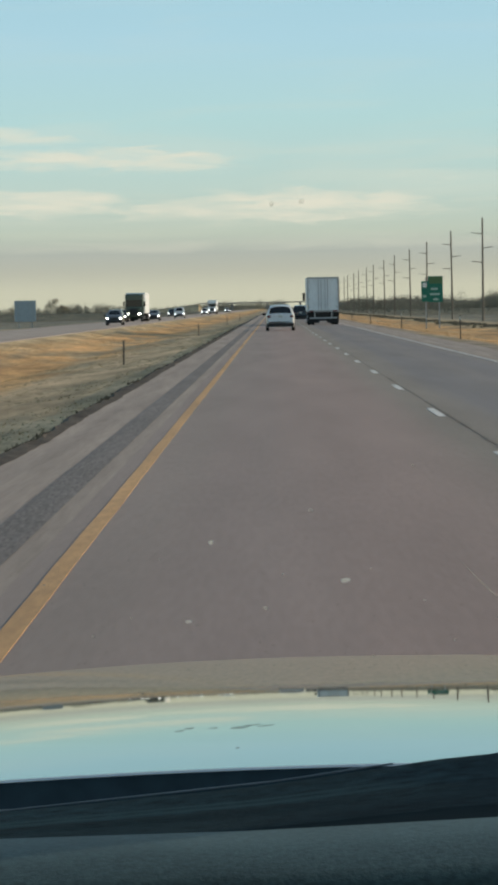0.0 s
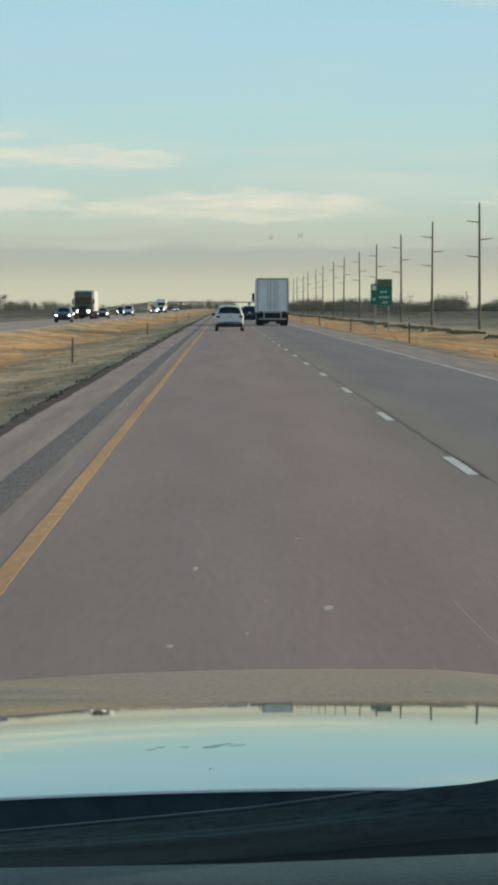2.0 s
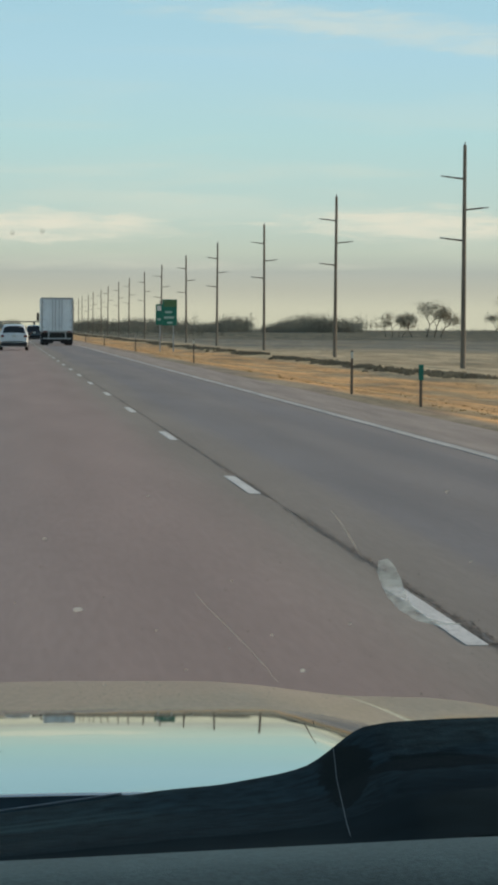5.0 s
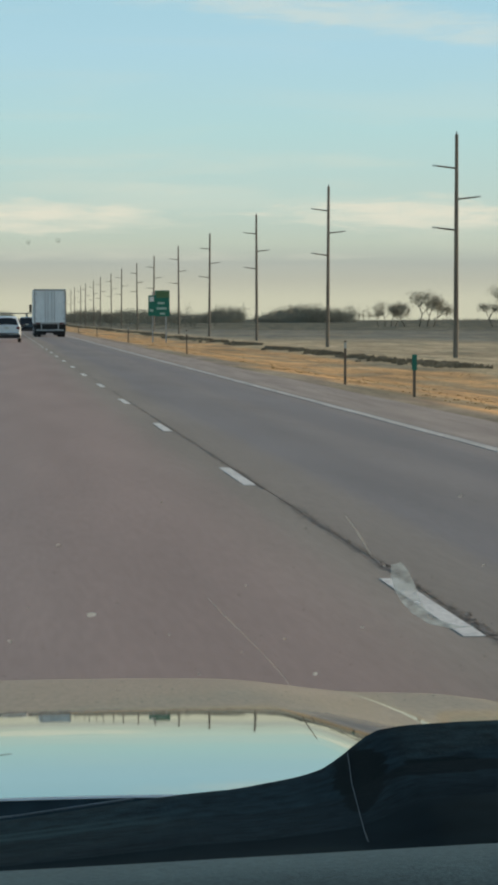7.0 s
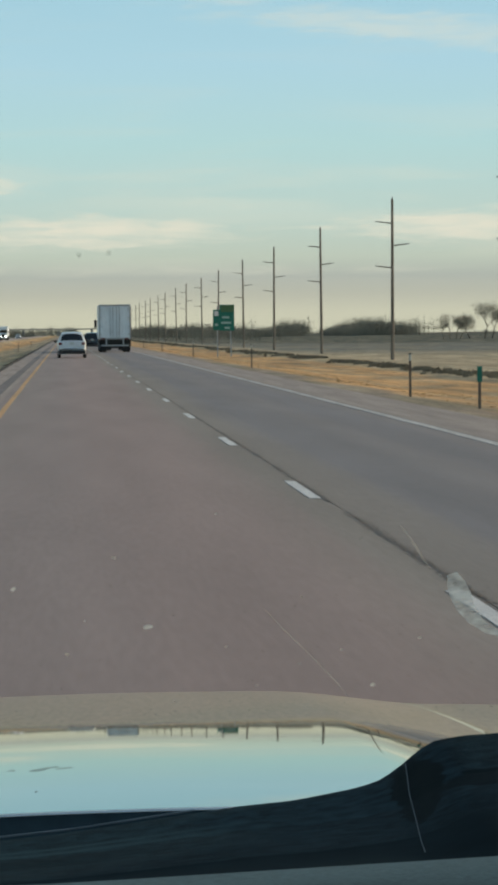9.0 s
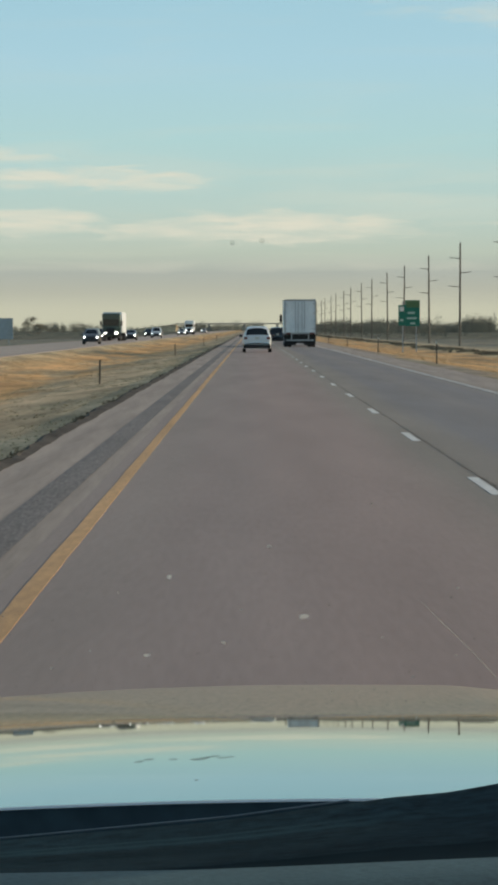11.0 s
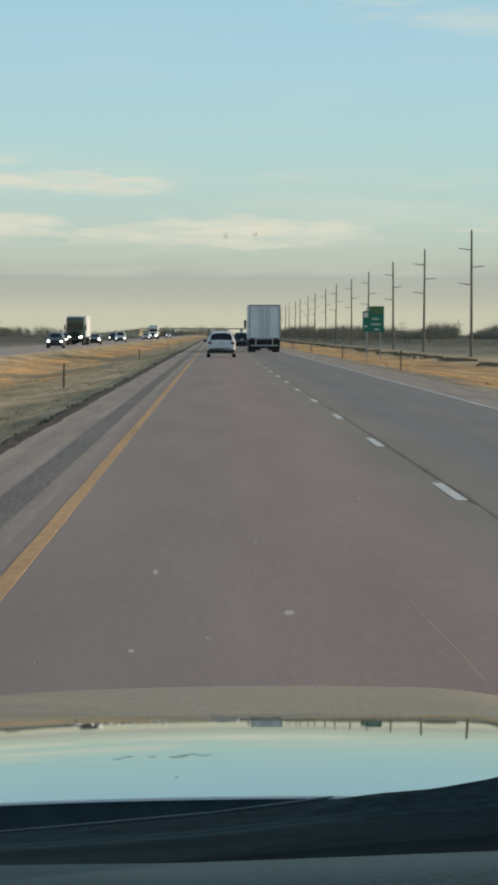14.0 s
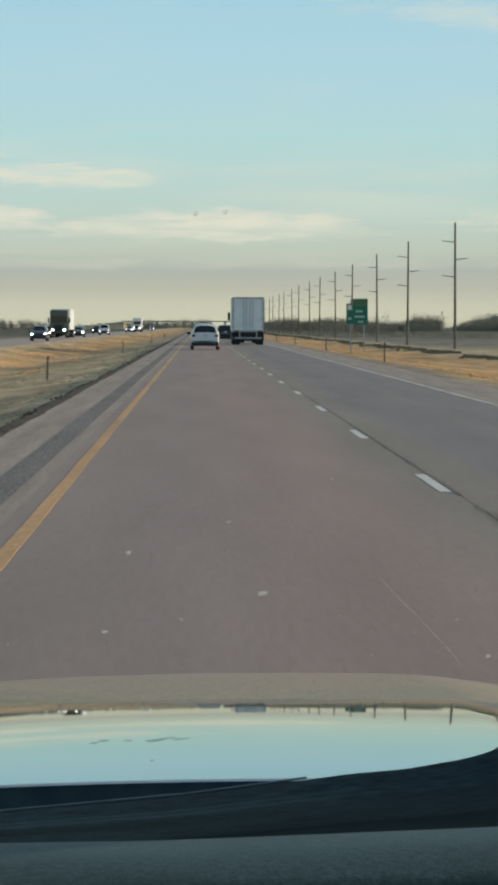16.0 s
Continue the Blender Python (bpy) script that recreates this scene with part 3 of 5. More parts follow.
def patch_and_sheen(m, patches, base, lines, pale):
    """Patches of a darker tone: (x, y, half-width, half-length); and fine pale lines at y, sheen painted into the
    colour along the mouldings.
    """
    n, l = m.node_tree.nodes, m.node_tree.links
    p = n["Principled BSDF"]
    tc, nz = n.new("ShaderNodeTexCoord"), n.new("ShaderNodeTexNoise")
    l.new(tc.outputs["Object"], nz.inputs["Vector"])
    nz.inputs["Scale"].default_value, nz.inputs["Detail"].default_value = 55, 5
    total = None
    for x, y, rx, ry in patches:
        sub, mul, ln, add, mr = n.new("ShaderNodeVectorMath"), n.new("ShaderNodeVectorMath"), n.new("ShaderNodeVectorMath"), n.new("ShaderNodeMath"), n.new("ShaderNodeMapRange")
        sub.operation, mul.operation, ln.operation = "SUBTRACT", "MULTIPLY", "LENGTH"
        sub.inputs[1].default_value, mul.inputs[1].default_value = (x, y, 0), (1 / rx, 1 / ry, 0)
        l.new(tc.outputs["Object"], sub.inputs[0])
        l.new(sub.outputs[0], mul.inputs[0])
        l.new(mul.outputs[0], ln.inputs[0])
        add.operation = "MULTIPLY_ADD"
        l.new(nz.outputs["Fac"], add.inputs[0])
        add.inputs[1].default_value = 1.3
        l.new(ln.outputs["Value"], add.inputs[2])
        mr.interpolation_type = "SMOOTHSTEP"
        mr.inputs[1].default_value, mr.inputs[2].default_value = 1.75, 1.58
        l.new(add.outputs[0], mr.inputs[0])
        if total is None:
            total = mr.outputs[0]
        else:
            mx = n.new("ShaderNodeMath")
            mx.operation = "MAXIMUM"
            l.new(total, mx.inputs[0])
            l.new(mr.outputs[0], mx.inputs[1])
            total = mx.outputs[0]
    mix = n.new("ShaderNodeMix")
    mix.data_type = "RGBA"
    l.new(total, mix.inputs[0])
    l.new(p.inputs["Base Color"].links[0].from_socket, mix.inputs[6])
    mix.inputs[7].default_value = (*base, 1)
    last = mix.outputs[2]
    sep, fade = n.new("ShaderNodeSeparateXYZ"), n.new("ShaderNodeMapRange")
    l.new(tc.outputs["Object"], sep.inputs[0])
    fade.inputs[1].default_value, fade.inputs[2].default_value = 0.18, 0.02
    l.new(sep.outputs["X"], fade.inputs[0])
    for y, half in lines:
        d, ab, mr, mu, mx = n.new("ShaderNodeMath"), n.new("ShaderNodeMath"), n.new("ShaderNodeMapRange"), n.new("ShaderNodeMath"), n.new("ShaderNodeMix")
        d.operation, ab.operation, mu.operation = "SUBTRACT", "ABSOLUTE", "MULTIPLY"
        l.new(sep.outputs["Y"], d.inputs[0])
        d.inputs[1].default_value = y
        l.new(d.outputs[0], ab.inputs[0])
        mr.inputs[1].default_value, mr.inputs[2].default_value = half, half * .3
        l.new(ab.outputs[0], mr.inputs[0])
        l.new(mr.outputs[0], mu.inputs[0])
        l.new(fade.outputs[0], mu.inputs[1])
        mx.data_type = "RGBA"
        l.new(mu.outputs[0], mx.inputs[0])
        l.new(last, mx.inputs[6])
        mx.inputs[7].default_value = (*pale, 1)
        last = mx.outputs[2]
    l.new(last, p.inputs["Base Color"])


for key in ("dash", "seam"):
    patch_and_sheen(M[key], [(.2370, 1.865, .0165, .075), (.2290, 1.800, .011, .045), (.285, 1.812, .038, .026), (.33, 1.80, .05, .012)], (0.0035, 0.0085, 0.0100), [(1.872, .008), (1.846, .010)], (0.026, 0.056, 0.066))


# ---- small building helpers ----
def part(name, bm, mat, parent=None, label="", smooth=False):
    """Links a bmesh as one mesh object under a thing or a part."""
    me = bpy.data.meshes.new(name)
    bm.normal_update()
    bm.to_mesh(me)
    bm.free()
    me.materials.append(mat)
    if smooth:
        for f in me.polygons:
            f.use_smooth = True
    ob = new(name, me)
    if parent is not None:
        ob.parent = parent
    if label:
        ob["label"] = label
    return ob


def raw(name, verts, faces, mat, parent=None, label="", smooth=False):
    me = bpy.data.meshes.new(name)
    me.from_pydata([tuple(map(float, v)) for v in verts], [], [tuple(map(int, f)) for f in faces])
    me.update()
    me.materials.append(mat)
    if smooth:
        for f in me.polygons:
            f.use_smooth = True
    ob = new(name, me)
    if parent is not None:
        ob.parent = parent
    if label:
        ob["label"] = label
    return ob


def thing(name, m, label, category, group=""):
    ob = new(name)
    ob.empty_display_size = 0.1
    ob.matrix_world = m
    return tagged(ob, label, category, group)


def box(bm, x0, x1, y0, y1, z0, z1, bevel=0.0):
    r = bmesh.ops.create_cube(bm, size=1.0, matrix=Matrix.Translation(((x0 + x1) / 2, (y0 + y1) / 2, (z0 + z1) / 2)) @ Matrix.Diagonal((x1 - x0, y1 - y0, z1 - z0, 1)))
    if bevel:
        es = list({e for v in r["verts"] for e in v.link_edges})
        bmesh.ops.bevel(bm, geom=es, offset=bevel, segments=2, affect="EDGES", profile=0.6)


def boxed(x0, x1, y0, y1, z0, z1, bevel=0.0):
    bm = bmesh.new()
    box(bm, x0, x1, y0, y1, z0, z1, bevel)
    return bm


def tube(bm, a, b, r0, r1, seg=8):
    a, b = Vector(a), Vector(b)
    d = b - a
    m = Matrix.Translation((a + b) / 2) @ d.to_track_quat("Z", "Y").to_matrix().to_4x4()
    bmesh.ops.create_cone(bm, cap_ends=True, segments=seg, radius1=r0, radius2=r1, depth=d.length, matrix=m)


def tubed(a, b, r0, r1, seg=8):
    bm = bmesh.new()
    tube(bm, a, b, r0, r1, seg)
    return bm


def grid(rows):
    """Vertices and quads of a sheet from rows of points."""
    n = len(rows[0])
    verts = [p for r in rows for p in r]
    faces = [(i * n + j, i * n + j + 1, (i + 1) * n + j + 1, (i + 1) * n + j) for i in range(len(rows) - 1) for j in range(n - 1)]
    return verts, faces


def lerp(x, table):
    return float(np.interp(x, [t[0] for t in table], [t[1] for t in table]))


# ---- the ground: one sheet with the roadbeds, ditches and fields ----
PROFILE = [(-3200, 1.0), (-900, -2.5), (-300, -2.0), (-60, -1.2), (-27, -0.6), (-24.4, -0.35), (-20, -0.30), (-14.2, -0.125), (-12, -0.46), (-9, -0.70), (-5.5, -0.42),
           (-3.2, -0.14), (-2.8, -0.10), (7.6, -0.10), (8.6, -0.13), (10, -0.26), (13, -0.70), (16, -1.0), (20, -1.02), (23, -0.9), (31, -1.15),
           (120, -1.5), (400, -1.8), (900, -1.0), (3200, 6.0)]


def ground_z(x, y):
    z = lerp(x, PROFILE)
    if x < -3.0 or x > 8.6:
        edge = min(1.0, min(abs(x + 3.0), abs(x - 8.6)) / 3.0)
        if -25 < x < -10:
            edge *= min(1.0, max(0.04, (x + 14.2) / 4.0))
        z += edge * (0.10 * noise.noise((x * 0.11, y * 0.035, 3.0)) + 0.012 * noise.noise((x * 0.6, y * 0.3, 9.0)))
        if abs(x) > 60:
            z += 1.2 * noise.noise((x * 0.004, y * 0.002, 1.0))
    return z


xs = [-3200, -2000, -1200, -700, -400, -240, -150, -100, -70, -50, -38, -30, -26, -24.5, -24.2, -20, -14.2, -13.9]
xs += list(np.arange(-13.0, -2.9, 0.7)) + [-2.82, -2.6, 2, 7.5, 7.9]
xs += list(np.arange(8.6, 34, 0.9)) + [36, 42, 50, 65, 90, 130, 190, 280, 420, 650, 1000, 1600, 2400, 3200]
ys = [-150, -60, -20, 0] + list(np.arange(20, 200, 4.0)) + list(np.arange(200, 480, 12.0)) + list(np.geomspace(480, 4700, 34))
v, f = grid([[(x, y, ground_z(x, y)) for x in xs] for y in ys])
ground = raw("ground", v, f, M["ground"], smooth=True)
tagged(ground, "dry tawny grass verges, median and stubble fields", "ground", kind="structure")

Y0, Y1 = -60.0, 2600.0


def slab(name, x0, x1, z, mat, label, category="road", y0=Y0, y1=Y1, drop=0.3):
    vv, ff = [], []
    stations = [y0] + list(np.geomspace(max(8.0, y0 + 68), y1, 26))
    for y in stations:
        vv += [(x0, y, z - drop), (x0, y, z), (x1, y, z), (x1, y, z - drop)]
    for i in range(len(stations) - 1):
        for j in range(3):
            a = i * 4 + j
            ff.append((a, a + 1, a + 5, a + 4))
    ob = raw(name, vv, ff, mat)
    return tagged(ob, label, category, kind="structure")


LINE_L, LINE_C, LINE_R = -1.27, 2.28, 5.80
road_left = slab("road", LINE_L - 0.22, LINE_C + 0.091, 0.0, M["lane"], "worn brownish concrete passing lane")
road_right = slab("road_2", LINE_C + 0.097, LINE_R + 0.18, 0.0, M["lane_right"], "blue-grey patched concrete driving lane")
should_l = slab("shoulder", -2.78, LINE_L - 0.22, 0.0, M["shoulder"], "pale concrete median shoulder", "shoulder")
should_r = slab("shoulder_2", LINE_R + 0.18, 7.35, 0.0, M["shoulder"], "brown-grey outer shoulder", "shoulder")
joint_c = slab("trim_joint", LINE_C + 0.0915, LINE_C + 0.0965, -0.004, M["tar"], "dark sealed joint between the lanes", "joint", drop=0.1)
far_road = slab("road_3", -23.6, -14.6, -0.10, M["far_road"], "pale opposing carriageway beyond the median", drop=0.5)


def stripe(name, x, w, y0, y1, z, mat, parent, wob=0.0, label=""):
    vv, ff = [], []
    k = max(2, int((y1 - y0) / 3.0) if y1 - y0 < 300 else 60)
    stations = np.linspace(y0, y1, k) if y1 - y0 < 300 else np.r_[y0, np.geomspace(15, y1, 90)]
    for y in stations:
        e = wob * noise.noise((x, y * 0.9, 2.0))
        vv += [(x - w / 2 + e, y, z - 0.004), (x - w / 2 + e, y, z), (x + w / 2 + e * 0.6, y, z), (x + w / 2 + e * 0.6, y, z - 0.004)]
    for i in range(len(stations) - 1):
        for j in range(3):
            a = i * 4 + j
            ff.append((a, a + 1, a + 5, a + 4))
    return raw(name, vv, ff, mat, parent, label)


marks = tagged(new("edge_line"), "solid yellow paint line along the median shoulder", "road marking", kind="structure")
stripe("yellow_paint", LINE_L, 0.118, -40, 2400, 0.004, M["yellow"], marks, 0.012)
marks2 = tagged(new("edge_line"), "faded white edge line along the outer shoulder", "road marking", kind="structure")
stripe("white_paint", LINE_R, 0.16, -40, 2400, 0.006, M["faded_line"], marks2, 0.03)

# broken lane line: 3 m dashes every 12.2 m
lane_line = tagged(new("lane_line"), "broken white lane line of short painted dashes", "road marking", kind="structure")
dash_bm = bmesh.new()
box(dash_bm, -0.055, 0.055, -1.5, 1.5, 0.0, 0.003)
dash_first = part("dash", dash_bm, M["white_line"], lane_line)
dash_first.location = (LINE_C, 14.7, 0.001)
for k in range(1, 60):
    d = new("dash", dash_first.data)
    d.parent = lane_line
    d.location = (LINE_C + 0.01 * math.sin(k * 2.1), 14.7 + 12.2 * k, 0.001)

# ragged sealant and crumbled edges along the joint between the lanes
vv, ff = [], []
rng = random.Random(21)
y = 8.0
while y < 420:
    ln = rng.uniform(1.2, 5.0)
    k = max(4, int(ln / .35))
    for i in range(k + 1):
        yy = y + ln * i / k
        w = (0.002 + 0.020 * rng.random() ** 2.2) * (1.0 if 0 < i < k else .15)
        o = LINE_C + .094 + .012 * noise.noise((yy * .8, 2, 0))
        vv += [(o - w, yy, .0032), (o + w * rng.uniform(.5, 1.2), yy, .0032)]
        if i:
            a = len(vv) - 4
            ff.append((a, a + 1, a + 3, a + 2))
    y += ln + rng.uniform(.5, 5.5)
for _ in range(5200):
    y = 9 * (160 / 9) ** rng.random()
    if noise.noise((y * .35, 6, 1)) < -.25:
        continue
    x = LINE_C + .096 + rng.gauss(0, .026)
    rr0, k0 = rng.uniform(.003, .011), len(vv)
    for i in range(6):
        a = 6.2832 * i / 6
        vv.append((x + rr0 * rng.uniform(.5, 1.1) * math.cos(a), y + rr0 * rng.uniform(2, 5) * math.sin(a), .0036))
    ff.append(tuple(range(k0, k0 + 6)))
tagged(raw("trim_sealant", vv, ff, M["tar"]), "ragged dark sealant along the joint between the lanes", "joint", kind="structure")

# milled rumble strip: grooves across a dark band
rv, rf = [], []
rng = random.Random(4)
rv += [(-1.98, -40, 0.003), (-1.66, -40, 0.003), (-1.66, 900, 0.003), (-1.98, 900, 0.003)]
rf.append((0, 1, 2, 3))
y = 6.0
while y < 190:
    b = len(rv)
    w0, w1 = -1.96 + rng.uniform(-.02, .02), -1.68 + rng.uniform(-.02, .02)
    rv += [(w0, y, 0.004), (w1, y, 0.004), (w1, y + 0.09, 0.006), (w0, y + 0.09, 0.006), (w0, y + 0.18, 0.010), (w1, y + 0.18, 0.010)]
    rf += [(b, b + 1, b + 2, b + 3), (b + 3, b + 2, b + 5, b + 4)]
    y += 0.30
rumble = raw("rumble_strip", rv, rf, M["rumble"])
tagged(rumble, "dark milled rumble strip in the shoulder", "rumble strip", kind="structure")

# sealed cracks across the lanes
cracks = tagged(new("trim_cracks"), "thin dark sealed cracks across the pavement", "crack", kind="structure")
for k, yc in enumerate((27.3, 47.0, 64.0, 88.0, 121.0)):
    vv, ff = [], []
    for i, x in enumerate(np.linspace(-1.4, 5.9, 34)):
        e = yc + 0.22 * noise.noise((x * 0.9, yc * .37, .5)) + 0.06 * noise.noise((x * 5.3, yc * .7, 4.4))
        w = 0.005 + 0.004 * noise.noise((x * 4, yc, 7))
        vv += [(x, e - w, 0.003), (x, e + w, 0.003)]
        if i:
            a = 2 * i
            ff.append((a - 2, a, a + 1, a - 1))
    raw("crack", vv, ff, M["tar"], cracks)

# ---- grass, weeds: joined stuff ----
def tufts(name, spots, mat, label, height, blades=5, seed=1, width=0.012):
    r = np.random.RandomState(seed)
    vv, ff = [], []
    for x, y, h in spots:
        z = ground_z(x, y) - 0.02
        for _ in range(blades):
            a = r.uniform(0, 6.283)
            lean = r.uniform(0.1, 0.6) * h
            bx, by = x + r.uniform(-.12, .12), y + r.uniform(-.12, .12)
            hh = h * r.uniform(.5, 1.0) * height
            w = width * r.uniform(.7, 1.6) * (1 + y / 60)
            b = len(vv)
            vv += [(bx - w, by, z), (bx + w, by, z), (bx + lean * math.cos(a) * height, by + lean * math.sin(a) * height, z + hh)]
            ff.append((b, b + 1, b + 2))
    return tagged(raw(name, vv, ff, mat), label, "grass", kind="stuff")


rng = random.Random(11)
spots = []
while len(spots) < 2600:
    x = rng.uniform(9.2, 21)
    y = 45 * (420 / 45) ** rng.random()
    if noise.noise((x * 0.3, y * 0.08, 5)) > -0.25:
        spots.append((x, y, rng.uniform(.4, 1)))
tufts("verge_grass", spots, M["blade"], "short tawny dry grass on the outer verge", 0.05, 5, 2)
spots = []
while len(spots) < 2600:
    x = rng.uniform(-13.6, -8.2)
    y = 28 * (420 / 28) ** rng.random()
    if noise.noise((x * 0.4, y * 0.08, 2)) > -.1:
        spots.append((x, y, rng.uniform(.4, 1)))
tufts("median_grass", spots, M["blade"], "short tawny dry grass in the median", 0.045, 5, 3)
spots = []
while len(spots) < 4200:
    x = rng.uniform(-8.4, -3.15)
    y = 24 * (300 / 24) ** rng.random()
    if noise.noise((x * 0.5, y * 0.10, 12)) > -.2:
        spots.append((x, y, rng.uniform(.4, 1)))
tufts("verge_grass", spots, M["pale_blade"], "thin pale mown grass beside the median shoulder", 0.05, 5, 9)
spots = []
for _ in range(2600):
    y = 20 * (300 / 20) ** rng.random()
    if noise.noise((y * .11, 3, 1)) > -.15:
        spots.append((-2.95 + rng.gauss(0, .10) + .12 * noise.noise((y * .2, 0, 0)), y, rng.uniform(.3, 1)))
# ragged strip of bare soil and dead roots where the shoulder ends
vv, ff = [], []
for i, y in enumerate(list(np.arange(10, 120, .45)) + list(np.arange(120, 700, 3.0))):
    a = -2.79 + .05 * noise.noise((y * .5, 1.5, 0)) + .05 * noise.noise((y * 2.1, 4.0, 0))
    w = max(.04, .15 + .15 * noise.noise((y * .16, 7, 0)) + .10 * noise.noise((y * 1.1, 9, 0)))
    for x, z in ((a + .10, .004), (a, .020 + .012 * noise.noise((y * 1.7, 0, 3))), (a - w * .5, .030 + .03 * noise.noise((y * 1.3, 2, 3))), (a - w, -.02), (a - w - .05, -.16)):
        vv.append((x, y, z))
    if i:
        b = len(vv) - 10
        ff += [(b + j, b + j + 5, b + j + 6, b + j + 1) for j in range(4)]
tagged(raw("soil_edge", vv, ff, M["edge_soil"]), "ragged dark soil along the median shoulder's edge", "soil", kind="stuff")
tufts("edge_weeds", spots, M["edge_weed"], "dark ragged weeds along the shoulder's edge", 0.09, 5, 4)
spots = []
for _ in range(5200):
    y = 80 * (1100 / 80) ** rng.random()
    x = 22.6 + 1.2 * noise.noise((0, y * 0.012, 0)) + rng.gauss(0, .55)
    if noise.noise((y * 0.06, 1.0, 8)) + .5 * noise.noise((y * .3, 4, 2)) > .05:
        spots.append((x, y, rng.uniform(.4, 1)))
tufts("fence_weeds", spots, M["weed"], "dark weeds along the field's edge", 0.34, 7, 5, 0.024)


# ---- vehicles ----
def wheel(parent, x, y, r, w, side):
    tyre_bm = bmesh.new()
    rings = [(0.62, 0.5), (0.94, 0.5), (1.0, 0.36), (1.0, -0.36), (0.94, -0.5), (0.62, -0.5)]
    seg = 20
    vs = [[tyre_bm.verts.new((u * w, r * k * math.cos(6.2832 * i / seg), r * k * math.sin(6.2832 * i / seg))) for i in range(seg)] for k, u in rings]
    for a in range(len(rings) - 1):
        for i in range(seg):
            tyre_bm.faces.new((vs[a][i], vs[a][(i + 1) % seg], vs[a + 1][(i + 1) % seg], vs[a + 1][i]))
    wh = part("wheel", tyre_bm, M["rubber"], parent, smooth=True)
    wh.location = (x, y, r)
    rb = bmesh.new()
    bmesh.ops.create_cone(rb, cap_ends=True, segments=16, radius1=r * 0.68, radius2=r * 0.68, depth=w * 0.9, matrix=Matrix.Rotation(math.pi / 2, 4, "Y"))
    for k in range(5):
        a = 6.2832 * k / 5
        m = Matrix.Rotation(a, 4, "X") @ Matrix.Translation((side * w * 0.46, 0, r * 0.33))
        bmesh.ops.create_cube(rb, size=1, matrix=m @ Matrix.Diagonal((w * 0.16, r * 0.14, r * 0.52, 1)))
    part("rim", rb, M["rim"], wh, "alloy rim")
    return wh


SUV = dict(L=4.6, W=1.86, belt=1.0, roof=1.63, low=0.24,
           top=[(-.500, .55), (-.496, .80), (-.485, 1.00), (-.468, 1.12), (-.405, 1.50), (-.35, 1.60), (-.20, 1.64), (0.02, 1.63), (.10, 1.58),
                (.235, 1.14), (.26, 1.09), (.36, 1.06), (.455, .98), (.485, .85), (.498, .60), (.50, .45)])
SEDAN = dict(L=4.7, W=1.82, belt=0.96, roof=1.46, low=0.20,
             top=[(-.500, .50), (-.495, .78), (-.48, .98), (-.36, 1.06), (-.21, 1.40), (-.12, 1.46), (.02, 1.46), (.08, 1.42),
                  (.235, 1.04), (.27, .99), (.38, .93), (.46, .84), (.49, .70), (.50, .45)])
VAN = dict(L=5.2, W=1.96, belt=1.10, roof=1.85, low=0.28,
           top=[(-.500, .60), (-.497, .90), (-.485, 1.12), (-.47, 1.20), (-.44, 1.72), (-.42, 1.80), (-.2, 1.86), (.10, 1.84), (.16, 1.78),
                (.28, 1.25), (.30, 1.20), (.40, 1.14), (.47, 1.04), (.49, .85), (.50, .50)])


HATCH = dict(L=3.70, W=1.64, belt=0.98, roof=1.53, low=0.22, axles=(-.315, .335),
             top=[(-.500, .46), (-.496, .80), (-.486, .99), (-.470, 1.08), (-.415, 1.40), (-.375, 1.475), (-.20, 1.53), (0.0, 1.525), (.08, 1.48),
                  (.27, 1.06), (.30, 1.01), (.40, .93), (.465, .80), (.49, .62), (.50, .42)])


def half_width(s, fy, z):
    """Half the body's width at the length fraction fy (-0.5 rear, 0.5 front) and the height z."""
    taper = 1.0 - 0.10 * max(0.0, (abs(fy) - 0.36) / 0.14) ** 2
    t = max(0.0, min(1.0, (z - s["belt"]) / (s["roof"] - s["belt"])))
    lower = 0.965 + 0.035 * min(1.0, max(0.0, (z - s["low"]) / 0.30))
    return s["W"] / 2 * taper * lower * (1 - 0.31 * t ** 1.05)


def top_z(s, fy):
    return lerp(fy, s["top"])


def side_patch(s, y0, y1, lo, hi, sx, out=0.006, lean0=0.0, lean1=0.0, n=8):
    """A glass or trim patch that lies on the body's flank."""
    rows = []
    for i in range(n + 1):
        row = []
        for j in range(5):
            k = j / 4
            fy = (y0 + lean0 * k) * (1 - i / n) + (y1 + lean1 * k) * (i / n)
            z = lo + (hi - lo) * k
            z = min(z, top_z(s, fy) - 0.045)
            row.append((sx * (half_width(s, fy, z) + out), fy * s["L"], z))
        rows.append(row)
    return grid(rows)


def end_patch(s, a, b, frac, out=0.008, n=8):
    """A patch on the body's upper outline between two length fractions: rear window, windscreen, tail gate."""
    rows = []
    for i in range(n + 1):
        fy = a + (b - a) * i / n
        z = top_z(s, fy)
        hw = half_width(s, fy, z) * frac
        rows.append([(hw * u, fy * s["L"] - out * (1 if a < 0 else -1), z + out + 0.04 * (1 - u * u)) for u in np.linspace(-1, 1, 7)])
    return grid(rows)


